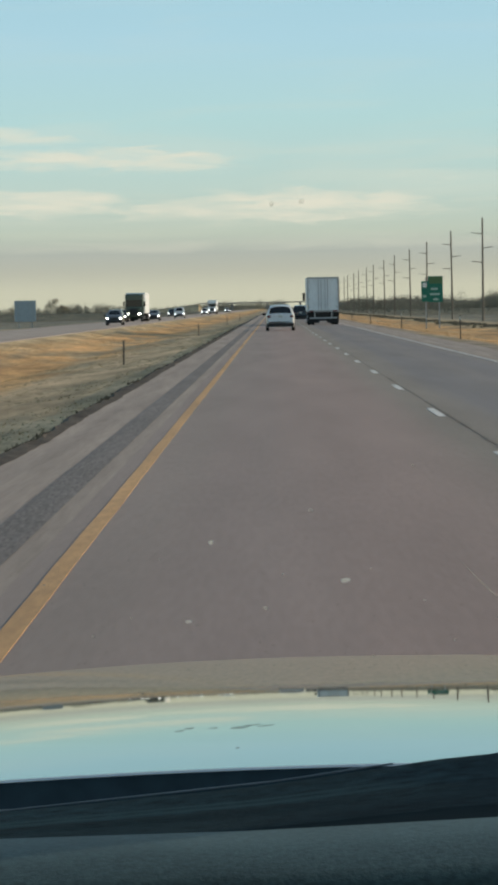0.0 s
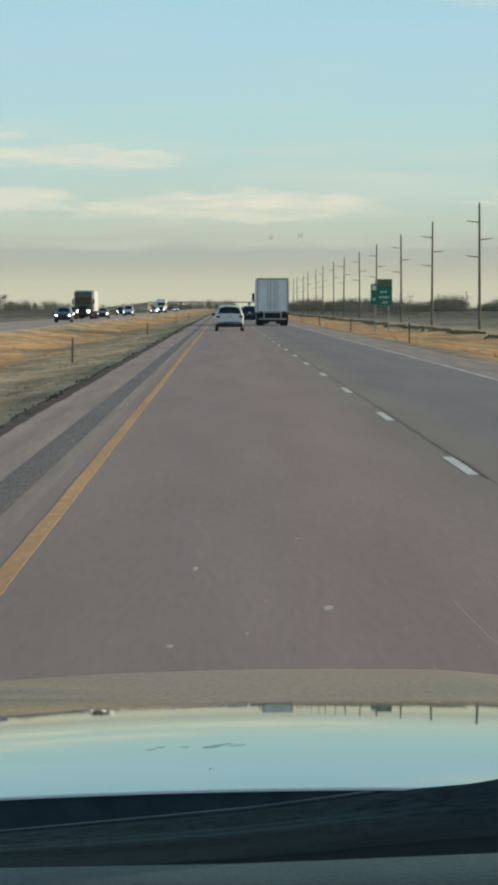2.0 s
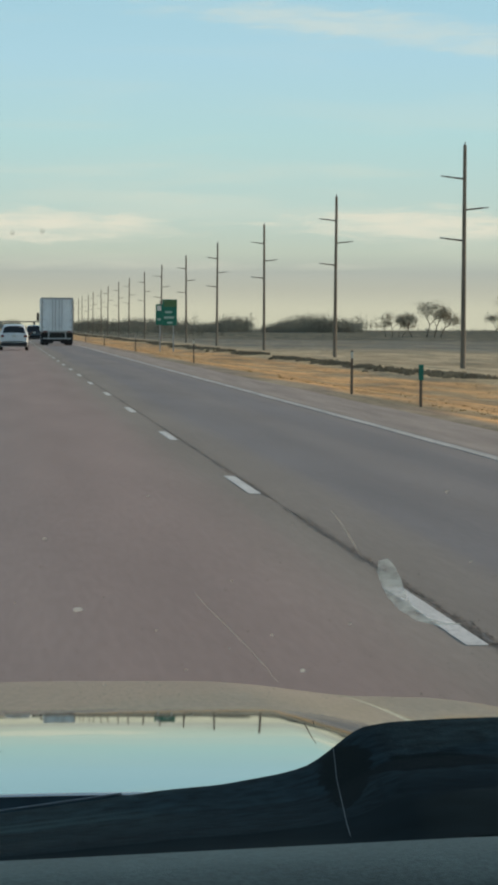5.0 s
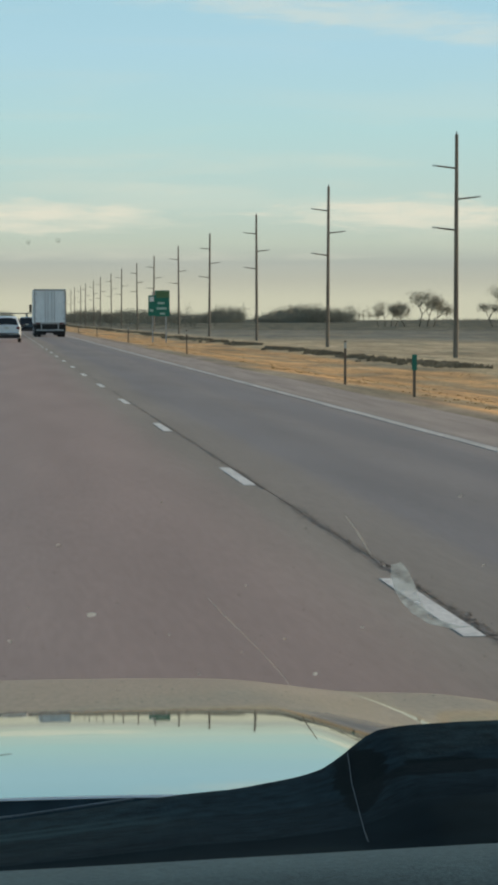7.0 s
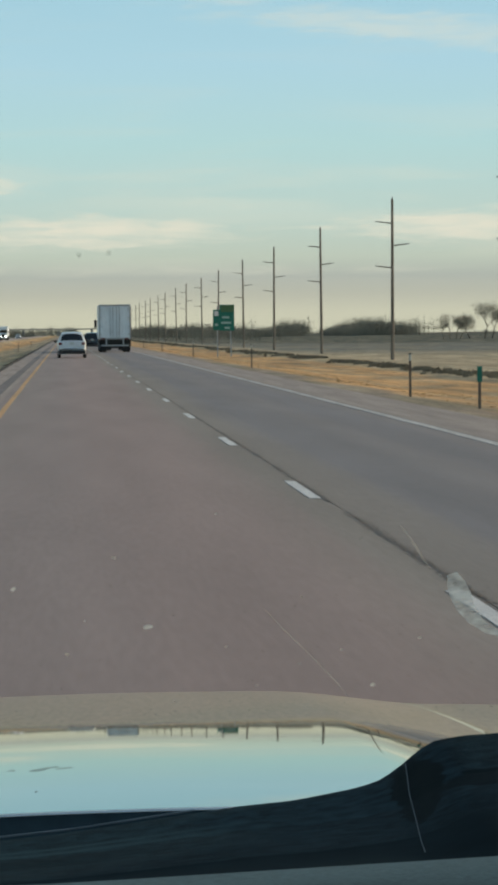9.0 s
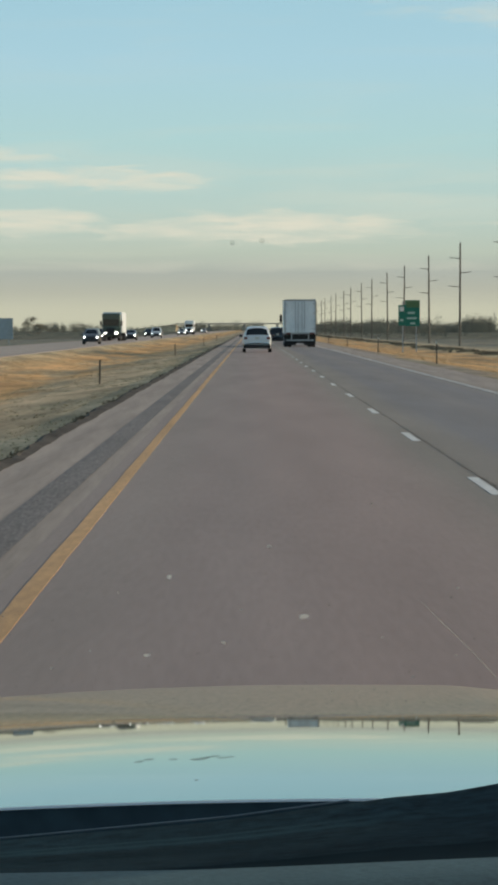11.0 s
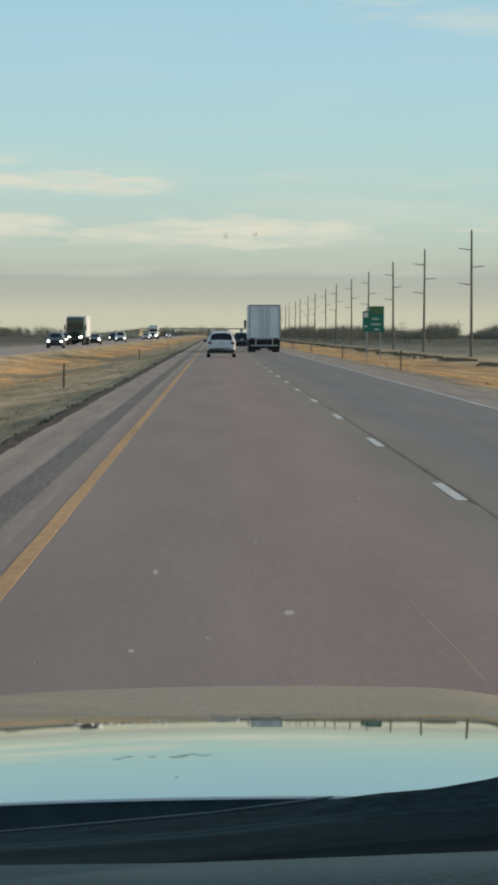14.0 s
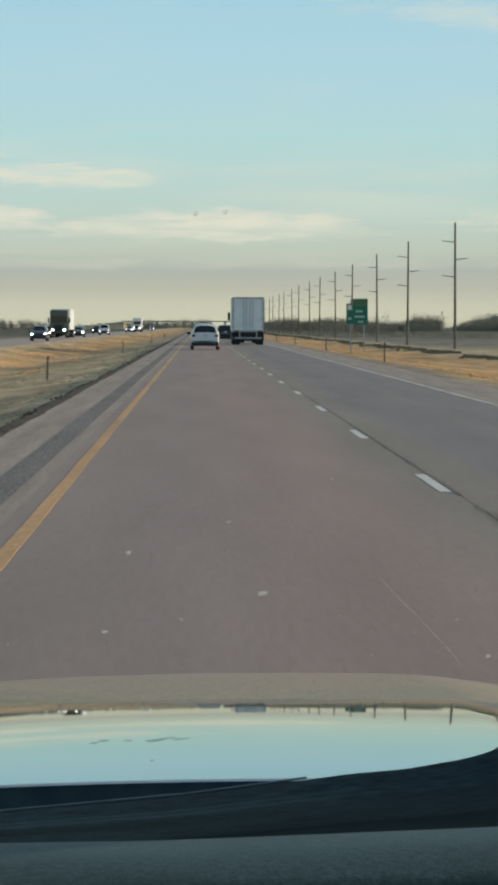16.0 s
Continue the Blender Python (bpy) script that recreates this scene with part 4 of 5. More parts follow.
def car(name, s, paint, m, label, category, group="", lights=False, rear_spots=False):
    t = thing(name, m, label, category, group)
    prof = []
    for (a, za), (b, zb) in zip(s["top"], s["top"][1:]):
        k = 3 if abs(b - a) > 0.03 else 2
        prof += [(a + (b - a) * i / k, za + (zb - za) * i / k) for i in range(k)]
    prof.append(s["top"][-1])
    levels = np.linspace(0, 1, 9)
    verts, faces = [], []
    for fy, zt in prof:
        row = []
        for u in levels:
            z = s["low"] + (zt - s["low"]) * u
            row.append((-half_width(s, fy, z), fy * s["L"], z))
        for u in (-0.86, -0.45, 0.0, 0.45, 0.86):
            row.append((u * half_width(s, fy, zt), fy * s["L"], zt + 0.045 * (1 - u * u) ** 0.7))
        row += [(-x, yy, z) for x, yy, z in reversed(row[:9])]
        verts += row
    n = 23
    for i in range(len(prof) - 1):
        for j in range(n - 1):
            faces.append((i * n + j, i * n + j + 1, (i + 1) * n + j + 1, (i + 1) * n + j))
    faces.append(tuple(range(n)))
    faces.append(tuple(reversed(range((len(prof) - 1) * n, len(prof) * n))))
    for i in range(len(prof) - 1):
        faces.append((i * n, (i + 1) * n, (i + 1) * n + n - 1, i * n + n - 1))
    part_body = raw("body", verts, faces, paint, t, smooth=True)
    rear_axle, front_axle = s.get("axles", (-0.295, 0.305))
    wy = (rear_axle * s["L"], front_axle * s["L"])
    hw = s["W"] / 2
    r = 0.345
    for sx in (-1, 1):
        for yy in wy:
            ab = bmesh.new()
            bmesh.ops.create_cone(ab, cap_ends=True, segments=24, radius1=r * 1.10, radius2=r * 1.10, depth=0.03,
                                  matrix=Matrix.Translation((sx * (hw - 0.012), yy, r + 0.02)) @ Matrix.Rotation(math.pi / 2, 4, "Y"))
            part("wheel_arch", ab, M["plastic"], t)
            wheel(t, sx * (hw - 0.105), yy, r, 0.20, sx)
        b, rf_ = s["belt"] + 0.03, s["roof"] - 0.12
        for y0, y1, l0, l1 in ((-.36, -.19, .05, .0), (-.175, .0, 0, 0), (.015, .20, 0, -.10)):
            vv, ff = side_patch(s, y0, y1, b, rf_, sx, 0.007, l0, l1)
            raw("side_window", vv, ff, M["tinted"], t)
        mb = bmesh.new()
        bmesh.ops.create_icosphere(mb, subdivisions=2, radius=1, matrix=Matrix.Translation((sx * (hw + 0.12), .17 * s["L"], s["belt"] + 0.07)) @ Matrix.Diagonal((0.13, 0.07, 0.085, 1)))
        box(mb, min(sx * (hw - .1), sx * (hw + .08)), max(sx * (hw - .1), sx * (hw + .08)), .165 * s["L"], .185 * s["L"], s["belt"] + .0, s["belt"] + .05)
        part("side_mirror", mb, M["plastic"], t, "black door mirror", True)
        for yy in (-.10, .07):
            hb = boxed(min(sx * (hw - .01), sx * (hw + .02)), max(sx * (hw - .01), sx * (hw + .02)), yy * s["L"] - .09, yy * s["L"] + .09, s["belt"] - .15, s["belt"] - .115, .006)
            part("door_handle", hb, paint, t)
        # lamps
        lb = bmesh.new()
        hwz = half_width(s, -.48, .95)
        xa, xb = sx * (hwz - .24), sx * (hwz - .015)
        if rear_spots:
            part("lamp_surround", boxed(min(sx * (hwz - .30), sx * (hwz - .03)), max(sx * (hwz - .30), sx * (hwz - .03)), -.4975 * s["L"], -.46 * s["L"], .64, 1.05, .05), M["plastic"], t)
            lb.free()
            for zc, rr, xo in ((.915, .10, .13), (.745, .075, .19)):
                c = Vector((sx * (hwz - xo), -.498 * s["L"], zc))
                face = Matrix.Translation(c) @ Matrix.Rotation(math.pi / 2, 4, "X")
                rg = bmesh.new()
                bmesh.ops.create_cone(rg, cap_ends=True, segments=24, radius1=rr, radius2=rr * .86, depth=.035, matrix=face)
                lamp = part("tail_lamp", rg, M["lens"], t, "round clear tail lamp")
                cb = bmesh.new()
                bmesh.ops.create_uvsphere(cb, u_segments=18, v_segments=8, radius=1, matrix=Matrix.Translation(c + Vector((0, -.016, 0))) @ Matrix.Diagonal((rr * .62, .012, rr * .55, 1)))
                part("lamp_core", cb, M["lamp_core"], lamp, "dull red lamp core", True)
        else:
            box(lb, min(xa, xb), max(xa, xb), -.499 * s["L"], -.47 * s["L"], .84, 1.00, .02)
            part("tail_lamp", lb, M["tail"], t, "red tail lamp")
        fb = bmesh.new()
        hwz = half_width(s, .48, .75)
        bmesh.ops.create_uvsphere(fb, u_segments=14, v_segments=8, radius=1, matrix=Matrix.Translation((sx * (hwz - .16), .484 * s["L"], .72)) @ Matrix.Diagonal((.15, .07, .10, 1)))
        part("headlamp", fb, M["headlight"] if lights else M["lens"], t, "lit headlamp" if lights else "clear headlamp", True)
    a, b = (s["top"][3][0] - .004, s["top"][4][0] + .012)
    vv, ff = end_patch(s, a, b, 0.86)
    raw("rear_window", vv, ff, M["tinted"], t)
    fs = [p for p in s["top"] if p[0] > 0.05 and p[1] > s["belt"] + .04]
    vv, ff = end_patch(s, fs[-1][0] - .004, max(.085, fs[0][0] - .02), 0.86)
    raw("windscreen", vv, ff, M["tinted"], t)
    part("rear_bumper", boxed(-hw * .93, hw * .93, -.515 * s["L"], -.46 * s["L"], s["low"] + .03, .50, .05), M["plastic"] if not rear_spots else paint, t)
    part("front_bumper", boxed(-hw * .90, hw * .90, .455 * s["L"], .51 * s["L"], s["low"] + .03, .55, .05), M["plastic"], t)
    part("grille", boxed(-hw * .45, hw * .45, .485 * s["L"], .508 * s["L"], .58, .80, .02), M["plastic"], t)
    if not rear_spots:
        part("number_plate", boxed(-.13, .13, -.506 * s["L"], -.49 * s["L"], .86, 1.0, .006), M["reflector"], t, "blank pale plate")
    return t


def semi(name, m, label, group="", far=False, paint="trailer"):
    """A box trailer behind a tractor, heading +y; the origin lies on the road under the trailer's rear."""
    t = thing(name, m, label, "truck", group)
    w = 1.30
    L = 13.0
    part("trailer_box", boxed(-w, w, 0.06, L, 1.12, 3.92, .03), M["trailer"], t)
    rim = bmesh.new()
    for x0, x1, z0, z1 in ((-w - .01, w + .01, 3.80, 3.94), (-w - .01, w + .01, 1.06, 1.20), (-w - .01, -w + .09, 1.20, 3.80), (w - .09, w + .01, 1.20, 3.80)):
        box(rim, x0, x1, 0, .12, z0, z1, .01)
    part("rear_frame", rim, M["steel"], t, "grey steel rear door frame")
    for sx in (-1, 1):
        d = part("rear_door", boxed(min(sx * .015, sx * (w - .1)), max(sx * .015, sx * (w - .1)), .02, .07, 1.22, 3.78, .008), M["trailer"], t)
        for x in (.16, .38):
            part("lock_rod", tubed((sx * x, 0.0, 1.24), (sx * x, 0.0, 3.76), .022, .022, 8), M["steel"], d, "vertical steel lock rod")
        for z in (1.45, 2.1, 2.8, 3.5):
            hb = boxed(min(sx * (w - .22), sx * (w - .05)), max(sx * (w - .22), sx * (w - .05)), -.012, .03, z, z + .07, .005)
            part("hinge", hb, M["steel"], d)
        part("lever", boxed(min(sx * .14, sx * .42), max(sx * .14, sx * .42), -.03, -.005, 1.62, 1.66, .005), M["steel"], d)
        part("tail_lamp", boxed(min(sx * .8, sx * 1.15), max(sx * .8, sx * 1.15), -.02, .05, 1.08, 1.18, .01), M["tail"], t, "red tail lamp")
        for yy in (1.6, 2.9):
            for xo in (1.16, .86):
                wheel(t, sx * (xo - .02), yy, .50, .26, sx)
        part("mud_flap", boxed(min(sx * .30, sx * 1.29), max(sx * .30, sx * 1.29), .92, .94, .16, 1.10), M["rubber"], t)
        wheel(t, sx * 1.05, 12.2, .50, .28, sx)
        wheel(t, sx * 1.05, 17.2, .50, .28, sx)
        part("mirror", boxed(min(sx * 1.30, sx * 1.52), max(sx * 1.30, sx * 1.52), 16.6, 16.7, 2.05, 2.75, .03), M["plastic"], t)
    bumper = bmesh.new()
    box(bumper, -1.15, 1.15, .02, .12, .50, .62, .01)
    for x in (-.7, .7):
        box(bumper, x - .05, x + .05, .04, .10, .6, 1.12)
    part("underride_guard", bumper, M["steel"], t)
    part("rear_axle", boxed(-1.1, 1.1, 1.45, 1.75, .32, .95, .03), M["plastic"], t)
    part("chassis", boxed(-.5, .5, .3, 16, .72, 1.12), M["plastic"], t)
    cab = bmesh.new()
    box(cab, -1.22, 1.22, 13.9, 16.9, .8, 3.75, .18)
    part("cab", cab, M["grey_paint" if not far else paint], t)
    part("engine_hood", boxed(-1.0, 1.0, 16.85, 18.6, .6, 1.95, .16), M["grey_paint" if not far else paint], t)
    part("windscreen", boxed(-1.05, 1.05, 16.88, 16.93, 2.05, 2.95, .02), M["tinted"], t)
    part("grille", boxed(-.55, .55, 18.58, 18.63, .9, 1.75, .02), M["plastic"], t)
    for sx in (-1, 1):
        lb = boxed(min(sx * .62, sx * .95), max(sx * .62, sx * .95), 18.5, 18.62, .95, 1.2, .03)
        part("headlamp", lb, M["headlight"] if far else M["lens"], t, "lit headlamp" if far else "")
    return t


car("car", SUV, M["white"], pose(0.42, 178 + 2.3, 0), "white SUV with dark rear window in the passing lane", "car")
car("car", HATCH, M["red"], pose(3.84, 6.8 + 1.85, 0), "small dark red hatchback with black mirrors in the driving lane", "car", rear_spots=True)
car("car", SUV, M["black_paint"], pose(2.75, 285, 0), "black SUV ahead between the lanes", "car")
car("car", SUV, M["grey_paint"], pose(0.7, 430, 0), "grey SUV far ahead in the passing lane", "car")
semi("truck", pose(4.1, 229, 0), "white box trailer truck with closed rear doors")

# oncoming traffic on the far carriageway: (x, y, kind)
ONC = [(-17.2, 300, SUV, "grey_paint", "grey SUV with lit headlamps coming the other way"),
       (-20.6, 372, SUV, "black_paint", "dark SUV with lit headlamps coming the other way"),
       (-17.3, 400, SEDAN, "grey_paint", "grey sedan with lit headlamps coming the other way"),
       (-20.4, 445, SEDAN, "black_paint", "black sedan with lit headlamps coming the other way"),
       (-17.0, 500, VAN, "white", "white van coming the other way"),
       (-20.5, 560, SUV, "black_paint", "black SUV with lit headlamps coming the other way"),
       (-17.2, 690, SUV, "white", "white SUV with lit headlamps coming the other way"),
       (-20.4, 900, VAN, "white", "white van far away coming the other way"),
       (-17.2, 1020, SUV, "white", "white SUV far away coming the other way")]
for x, y, s, paint, label in ONC:
    car("car", s, M[paint], pose(x, y, -0.10, 0, 0, 180), label, "car", "oncoming cars", lights=True)
semi("truck", pose(-18.9, 392, -0.10, 0, 0, 180), "white semi truck with dark grille coming the other way", far=True, paint="cab_green")
semi("truck", pose(-17.2, 790, -0.10, 0, 0, 180), "white semi truck far away coming the other way", far=True)


# ---- the car that carries the camera: hood, cowl, dashboard, windshield, cabin ----
CX = -0.20   # the car's axis


def smooth01(t):
    t = max(0.0, min(1.0, t))
    return t * t * (3 - 2 * t)


def hood_z(x, y):
    d = y - 2.30
    if d <= 0.61:
        z = 1.1395 - 0.014 * d - 0.0426 * d * d
    else:
        e = d - 0.61
        z = 1.1151 - 0.066 * e - 0.0225 * e * e
        if e > 1.40:
            z -= 1.1 * (e - 1.40) ** 2
    z += 0.001 - 0.002 * (1 - (1 - min(d, 0.5) / 0.5) ** 3)
    z -= 0.075 * (x - 0.12) ** 2 if x < 0.12 else 0.03 * (x - 0.12) ** 2
    z -= (0.020 + 0.017 * max(0.0, 4.1 - y)) * smooth01((x - 0.30) / 0.26)
    z -= (0.020 + 0.017 * max(0.0, 4.1 - y)) * smooth01((-0.70 - x) / 0.17)
    for side in (CX - 0.86, CX + 0.86):
        over = (x - side) if side > CX else (side - x)
        if over > 0:
            z -= 1.6 * over * over
    return z


host = thing("car", pose(0, 0, 0), "silver car with a glossy sky-mirroring hood and dark dashboard", "car")
hx = sorted(set([CX - .98, CX - .95, CX - .92] + list(np.arange(CX - .88, .22, .02)) + list(np.arange(.22, .50, .005)) + list(np.arange(.50, CX + .88, .02)) + [CX + .92, CX + .95, CX + .98]))
hy = list(np.linspace(2.30, 4.42, 170))
v, f = grid([[(x, y, hood_z(x, y)) for x in hx] for y in hy])
nx = len(hx)
# highlight along the rear of the hood, added as a thin pale strip
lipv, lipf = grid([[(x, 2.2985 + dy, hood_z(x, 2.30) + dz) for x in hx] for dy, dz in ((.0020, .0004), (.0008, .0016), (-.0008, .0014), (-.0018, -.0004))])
raw("hood_edge_glint", lipv, lipf, M["hood_glint"], host, "pale painted highlight along the hood's rear edge", True)
# turned-down rear lip
b = len(v)
v += [(x, 2.2985, hood_z(x, 2.30) - 0.0005) for x in hx]
f += [(j, b + j, b + j + 1, j + 1) for j in range(nx - 1)]
raw("hood", v, f, M["hood"], host, "silver hood mirroring the sky, ground reflection painted at its nose", True)

sidev, sidef = [], []
for sx in (-1, 1):
    x = CX + sx * 0.985
    b = len(sidev)
    ysid = list(np.linspace(2.26, 4.40, 24))
    for y in ysid:
        sidev += [(x, y, hood_z(CX + sx * .98, y) - 0.004), (x + sx * 0.02, y, 0.80), (x, y, 0.42)]
    for i in range(len(ysid) - 1):
        for j in range(2):
            a = b + i * 3 + j
            sidef.append((a, a + 1, a + 4, a + 3))
raw("fender", sidev, sidef, M["silver"], host, "", True)
front = bmesh.new()
box(front, CX - .97, CX + .97, 4.36, 4.47, .40, .78, .04)
part("front_bumper", front, M["silver"], host)
part("grille", boxed(CX - .7, CX + .7, 4.38, 4.44, .76, .90, .02), M["plastic"], host)
for sx in (-1, 1):
    for yy in (3.45, 0.1):
        wheel(host, CX + sx * .86, yy, .38, .26, sx)
    part("sill_panel", boxed(min(CX + sx * .93, CX + sx * .98), max(CX + sx * .93, CX + sx * .98), -1.15, 2.26, .42, 1.14, .02), M["silver"], host)
    pl = bmesh.new()
    tube(pl, (CX + sx * .93, 2.16, 1.14), (CX + sx * .78, 1.22, 1.82), .045, .04, 8)
    part("a_pillar", pl, M["plastic"], host)
    pl = bmesh.new()
    box(pl, min(CX + sx * .86, CX + sx * .95), max(CX + sx * .86, CX + sx * .95), .35, .50, 1.10, 1.82)
    box(pl, min(CX + sx * .84, CX + sx * .95), max(CX + sx * .84, CX + sx * .95), -1.15, -.75, 1.10, 1.82)
    part("door_pillar", pl, M["plastic"], host)
part("roof_panel", boxed(CX - .92, CX + .92, -1.18, 1.27, 1.81, 1.86, .02), M["silver"], host)
part("rear_panel", boxed(CX - .93, CX + .93, -1.20, -1.13, .42, 1.80, .02), M["silver"], host)
part("floor_pan", boxed(CX - .92, CX + .92, -1.13, 2.6, .34, .42), M["plastic"], host)
part("firewall", boxed(CX - .92, CX + .92, 2.24, 2.285, .42, 1.10), M["plastic"], host)

# cowl and wiper
v, f = grid([[(x, y, hood_z(x, 2.30) + z) for x in np.linspace(CX - .86, CX + .86, 60)] for y, z in ((2.2975, -.0008), (2.28, -.027), (2.10, -.054), (2.0, -.09))])
raw("cowl_panel", v, f, M["trim"], host, "black plastic cowl panel", True)

# dashboard: the far edge rises to a hump on one side
EDGE = [(-.55, 1.150), (-.40, 1.158), (-.28, 1.164), (-.19, 1.1695), (0, 1.186), (.119, 1.2025), (.159, 1.206), (.199, 1.213), (.218, 1.218), (.231, 1.226), (.241, 1.234),
        (.249, 1.241), (.259, 1.2465), (.279, 1.250), (.32, 1.2522), (.351, 1.253), (.45, 1.254), (.60, 1.25), (.80, 1.22)]
NEAR = [(-1.2, 1.214), (-.15, 1.226), (0, 1.2285), (.28, 1.240), (.8, 1.245)]
dx = sorted(set(list(np.arange(CX - .93, .10, .04)) + list(np.arange(.10, .36, .008)) + list(np.arange(.36, CX + .93, .03))))
rows = []
for k, (y, t) in enumerate(((1.985, -1), (1.965, -.2), (1.95, 0), (1.925, .05), (1.88, .12), (1.83, .24), (1.8262, .252), (1.80, .29), (1.795, .285), (1.74, .42), (1.7368, .432),
                            (1.72, .46), (1.71, .45), (1.66, .62), (1.62, .76), (1.585, .88), (1.575, .88), (1.566, .82), (1.56, .4))):
    row = []
    for x in dx:
        e, nr = lerp(x, EDGE), lerp(x, NEAR)
        if t < 0:
            z = e + (0.022 if t == -.2 else 0.16) * t
        else:
            z = e + (nr - .014 - e) * t
        row.append((x, y, z))
    rows.append(row)
for name, a, b, mat, lab in (("dashboard", 0, 6, "dash", "dark moulded dashboard top"), ("dashboard_step", 6, 11, "seam", "dashboard step with shade toned into its colour"), ("dashboard_front", 11, 18, "dash_low", "black lower dashboard roll")):
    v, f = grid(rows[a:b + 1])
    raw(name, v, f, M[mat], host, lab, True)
rows = []
for y, dz in ((1.572, -.05), (1.570, -.004), (1.558, .0), (1.49, .004), (1.425, .002), (1.412, -.006), (1.405, -.05), (1.40, -.5)):
    rows.append([(x, y, lerp(x, NEAR) + dz) for x in dx])
v, f = grid(rows)
raw("dash_pad", v, f, M["pad"], host, "grey satin pad along the dashboard", True)

# windshield: a raked pane with a gentle bow
def glass_y(x, z):
    return 2.20 - (z - 1.19) / 0.66 - 0.05 * (x - CX) ** 2


rows = []
for z in np.linspace(1.175, 1.815, 14):
    k = (z - 1.175) / .64
    rows.append([(CX + u * (.94 - .17 * k), glass_y(CX + u * (.94 - .17 * k), z), z) for u in np.linspace(-1, 1, 21)])
v, f = grid(rows)
pane = raw("windshield", v, f, M["glass"], host, "clear windshield with dried specks", True)
pane.visible_shadow = False


def on_glass(x, z, off=0.002):
    return Vector((x, glass_y(x, z) - off, z - off * 1.2))


def blot(name, x, z, r, mat, stretch=1.0, seed=0, hollow=False):
    rr = random.Random(seed)
    n = 9
    c = on_glass(x, z, 0.0018)
    ring = []
    for i in range(n):
        a = 6.2832 * i / n
        k = r * rr.uniform(.65, 1.2)
        ring.append(on_glass(x + k * stretch * math.cos(a), z + k * .8 * math.sin(a), .0018))
    if hollow:
        inner = [on_glass(x + (p.x - x) * .5, z + (p.z - z) * .5, .0025) for p in ring]
        return raw(name, ring + inner, [(i, (i + 1) % n, n + (i + 1) % n, n + i) for i in range(n)], mat, pane)
    return raw(name, [c] + ring, [(0, 1 + i, 1 + (i + 1) % n) for i in range(n)], mat, pane)


SPECKS = [(.057, 1.330, .0034), (-.038, 1.363, .0026), (-.058, 1.296, .0027), (-.001, 1.307, .0028), (.228, 1.276, .0028), (.032, 1.387, .0022), (.140, 1.276, .0020),
          (.300, 1.424, .0024), (.075, 1.340, .0012), (-.075, 1.350, .0012), (.115, 1.312, .0014), (.20, 1.308, .0018), (.255, 1.318, .0022), (-.13, 1.284, .0018),
          (.08, 1.262, .0016), (.012, 1.336, .0011), (.165, 1.354, .0013), (.33, 1.37, .0016), (.28, 1.345, .0016), (-.16, 1.33, .0014), (.20, 1.40, .0013), (.10, 1.42, .0012),
          (-.10, 1.30, .0011), (.17, 1.296, .0012), (.26, 1.37, .0012)]
for i, (x, z, r) in enumerate(SPECKS):
    blot("speck", x, z, r * .85, M["speck"] if i in (0, 1, 2, 4) else M["dot"], 1.3 if i == 0 else 1.0, i)
for i in range(240):
    rr = random.Random(100 + i)
    blot("speck", rr.uniform(-.2, .38), 1.250 + .12 * rr.random() ** 2.2, rr.uniform(.0004, .0011), M["bug"], 1.0, 50 + i)
for x in (.009, .026):
    blot("bug_mark", x, 1.587 if x < .02 else 1.588, .0013, M["bug"], 1.3, int(x * 1000), True)

# wiped smear: a curved band of dried film
pts = [(.268, 1.372), (.272, 1.364), (.277, 1.355), (.283, 1.344), (.293, 1.332), (.307, 1.3225), (.322, 1.3180), (.336, 1.3185)]
wid = [.004, .0075, .0085, .0075, .006, .0052, .004, .0012]
ring = []
for (x, z), w in zip(pts, wid):
    ring += [on_glass(x - w * .8, z - w * .25, .002), on_glass(x + w * .8, z + w * .25, .002)]
raw("smear", ring, [(2 * i, 2 * i + 1, 2 * i + 3, 2 * i + 2) for i in range(7)], M["film"], pane, "pale curved dried smear")
# fine scratches
for line in ([(.138, 1.346), (.156, 1.326), (.170, 1.312), (.184, 1.297), (.200, 1.279), (.212, 1.264)], [(.2246, 1.4105), (.232, 1.402), (.2399, 1.3917), (.2519, 1.3751)]):
    ring = []
    for i, (x, z) in enumerate(line):
        w = .0010 if 0 < i < len(line) - 1 else .0003
        ring += [on_glass(x - w, z, .002), on_glass(x + w, z, .002)]
    raw("scratch", ring, [(2 * i, 2 * i + 1, 2 * i + 3, 2 * i + 2) for i in range(len(line) - 1)], M["scratch"], pane, "fine pale scratch")
# wiper blade resting at the glass's foot
wb = bmesh.new()
wl = [(-.55, 1.157), (-.30, 1.1695), (-.19, 1.176), (0, 1.1935), (.09, 1.2055)]
for (xa, za), (xb, zb) in zip(wl, wl[1:]):
    tube(wb, (xa, 2.0, za - .0138), (xb, 2.0, zb - .0138), .0006, .0008, 6)
hair = bmesh.new()
DASH_T = [(1.56, .82), (1.585, .88), (1.62, .76), (1.66, .62), (1.71, .45), (1.72, .46), (1.7368, .432), (1.74, .42), (1.795, .285), (1.80, .29), (1.8262, .252), (1.83, .24), (1.88, .12), (1.925, .05), (1.95, 0)]
prev = None
for y, ang in ((1.94, 6.98), (1.90, 7.02), (1.85, 7.06), (1.80, 7.14), (1.75, 7.22), (1.70, 7.30), (1.66, 7.38)):
    x = y * math.tan(radians(ang))
    e = lerp(x, EDGE)
    q = (x, y, e + (lerp(x, NEAR) - .014 - e) * lerp(y, DASH_T) + .0012)
    if prev:
        tube(hair, prev, q, .00032, .00032, 5)
    prev = q
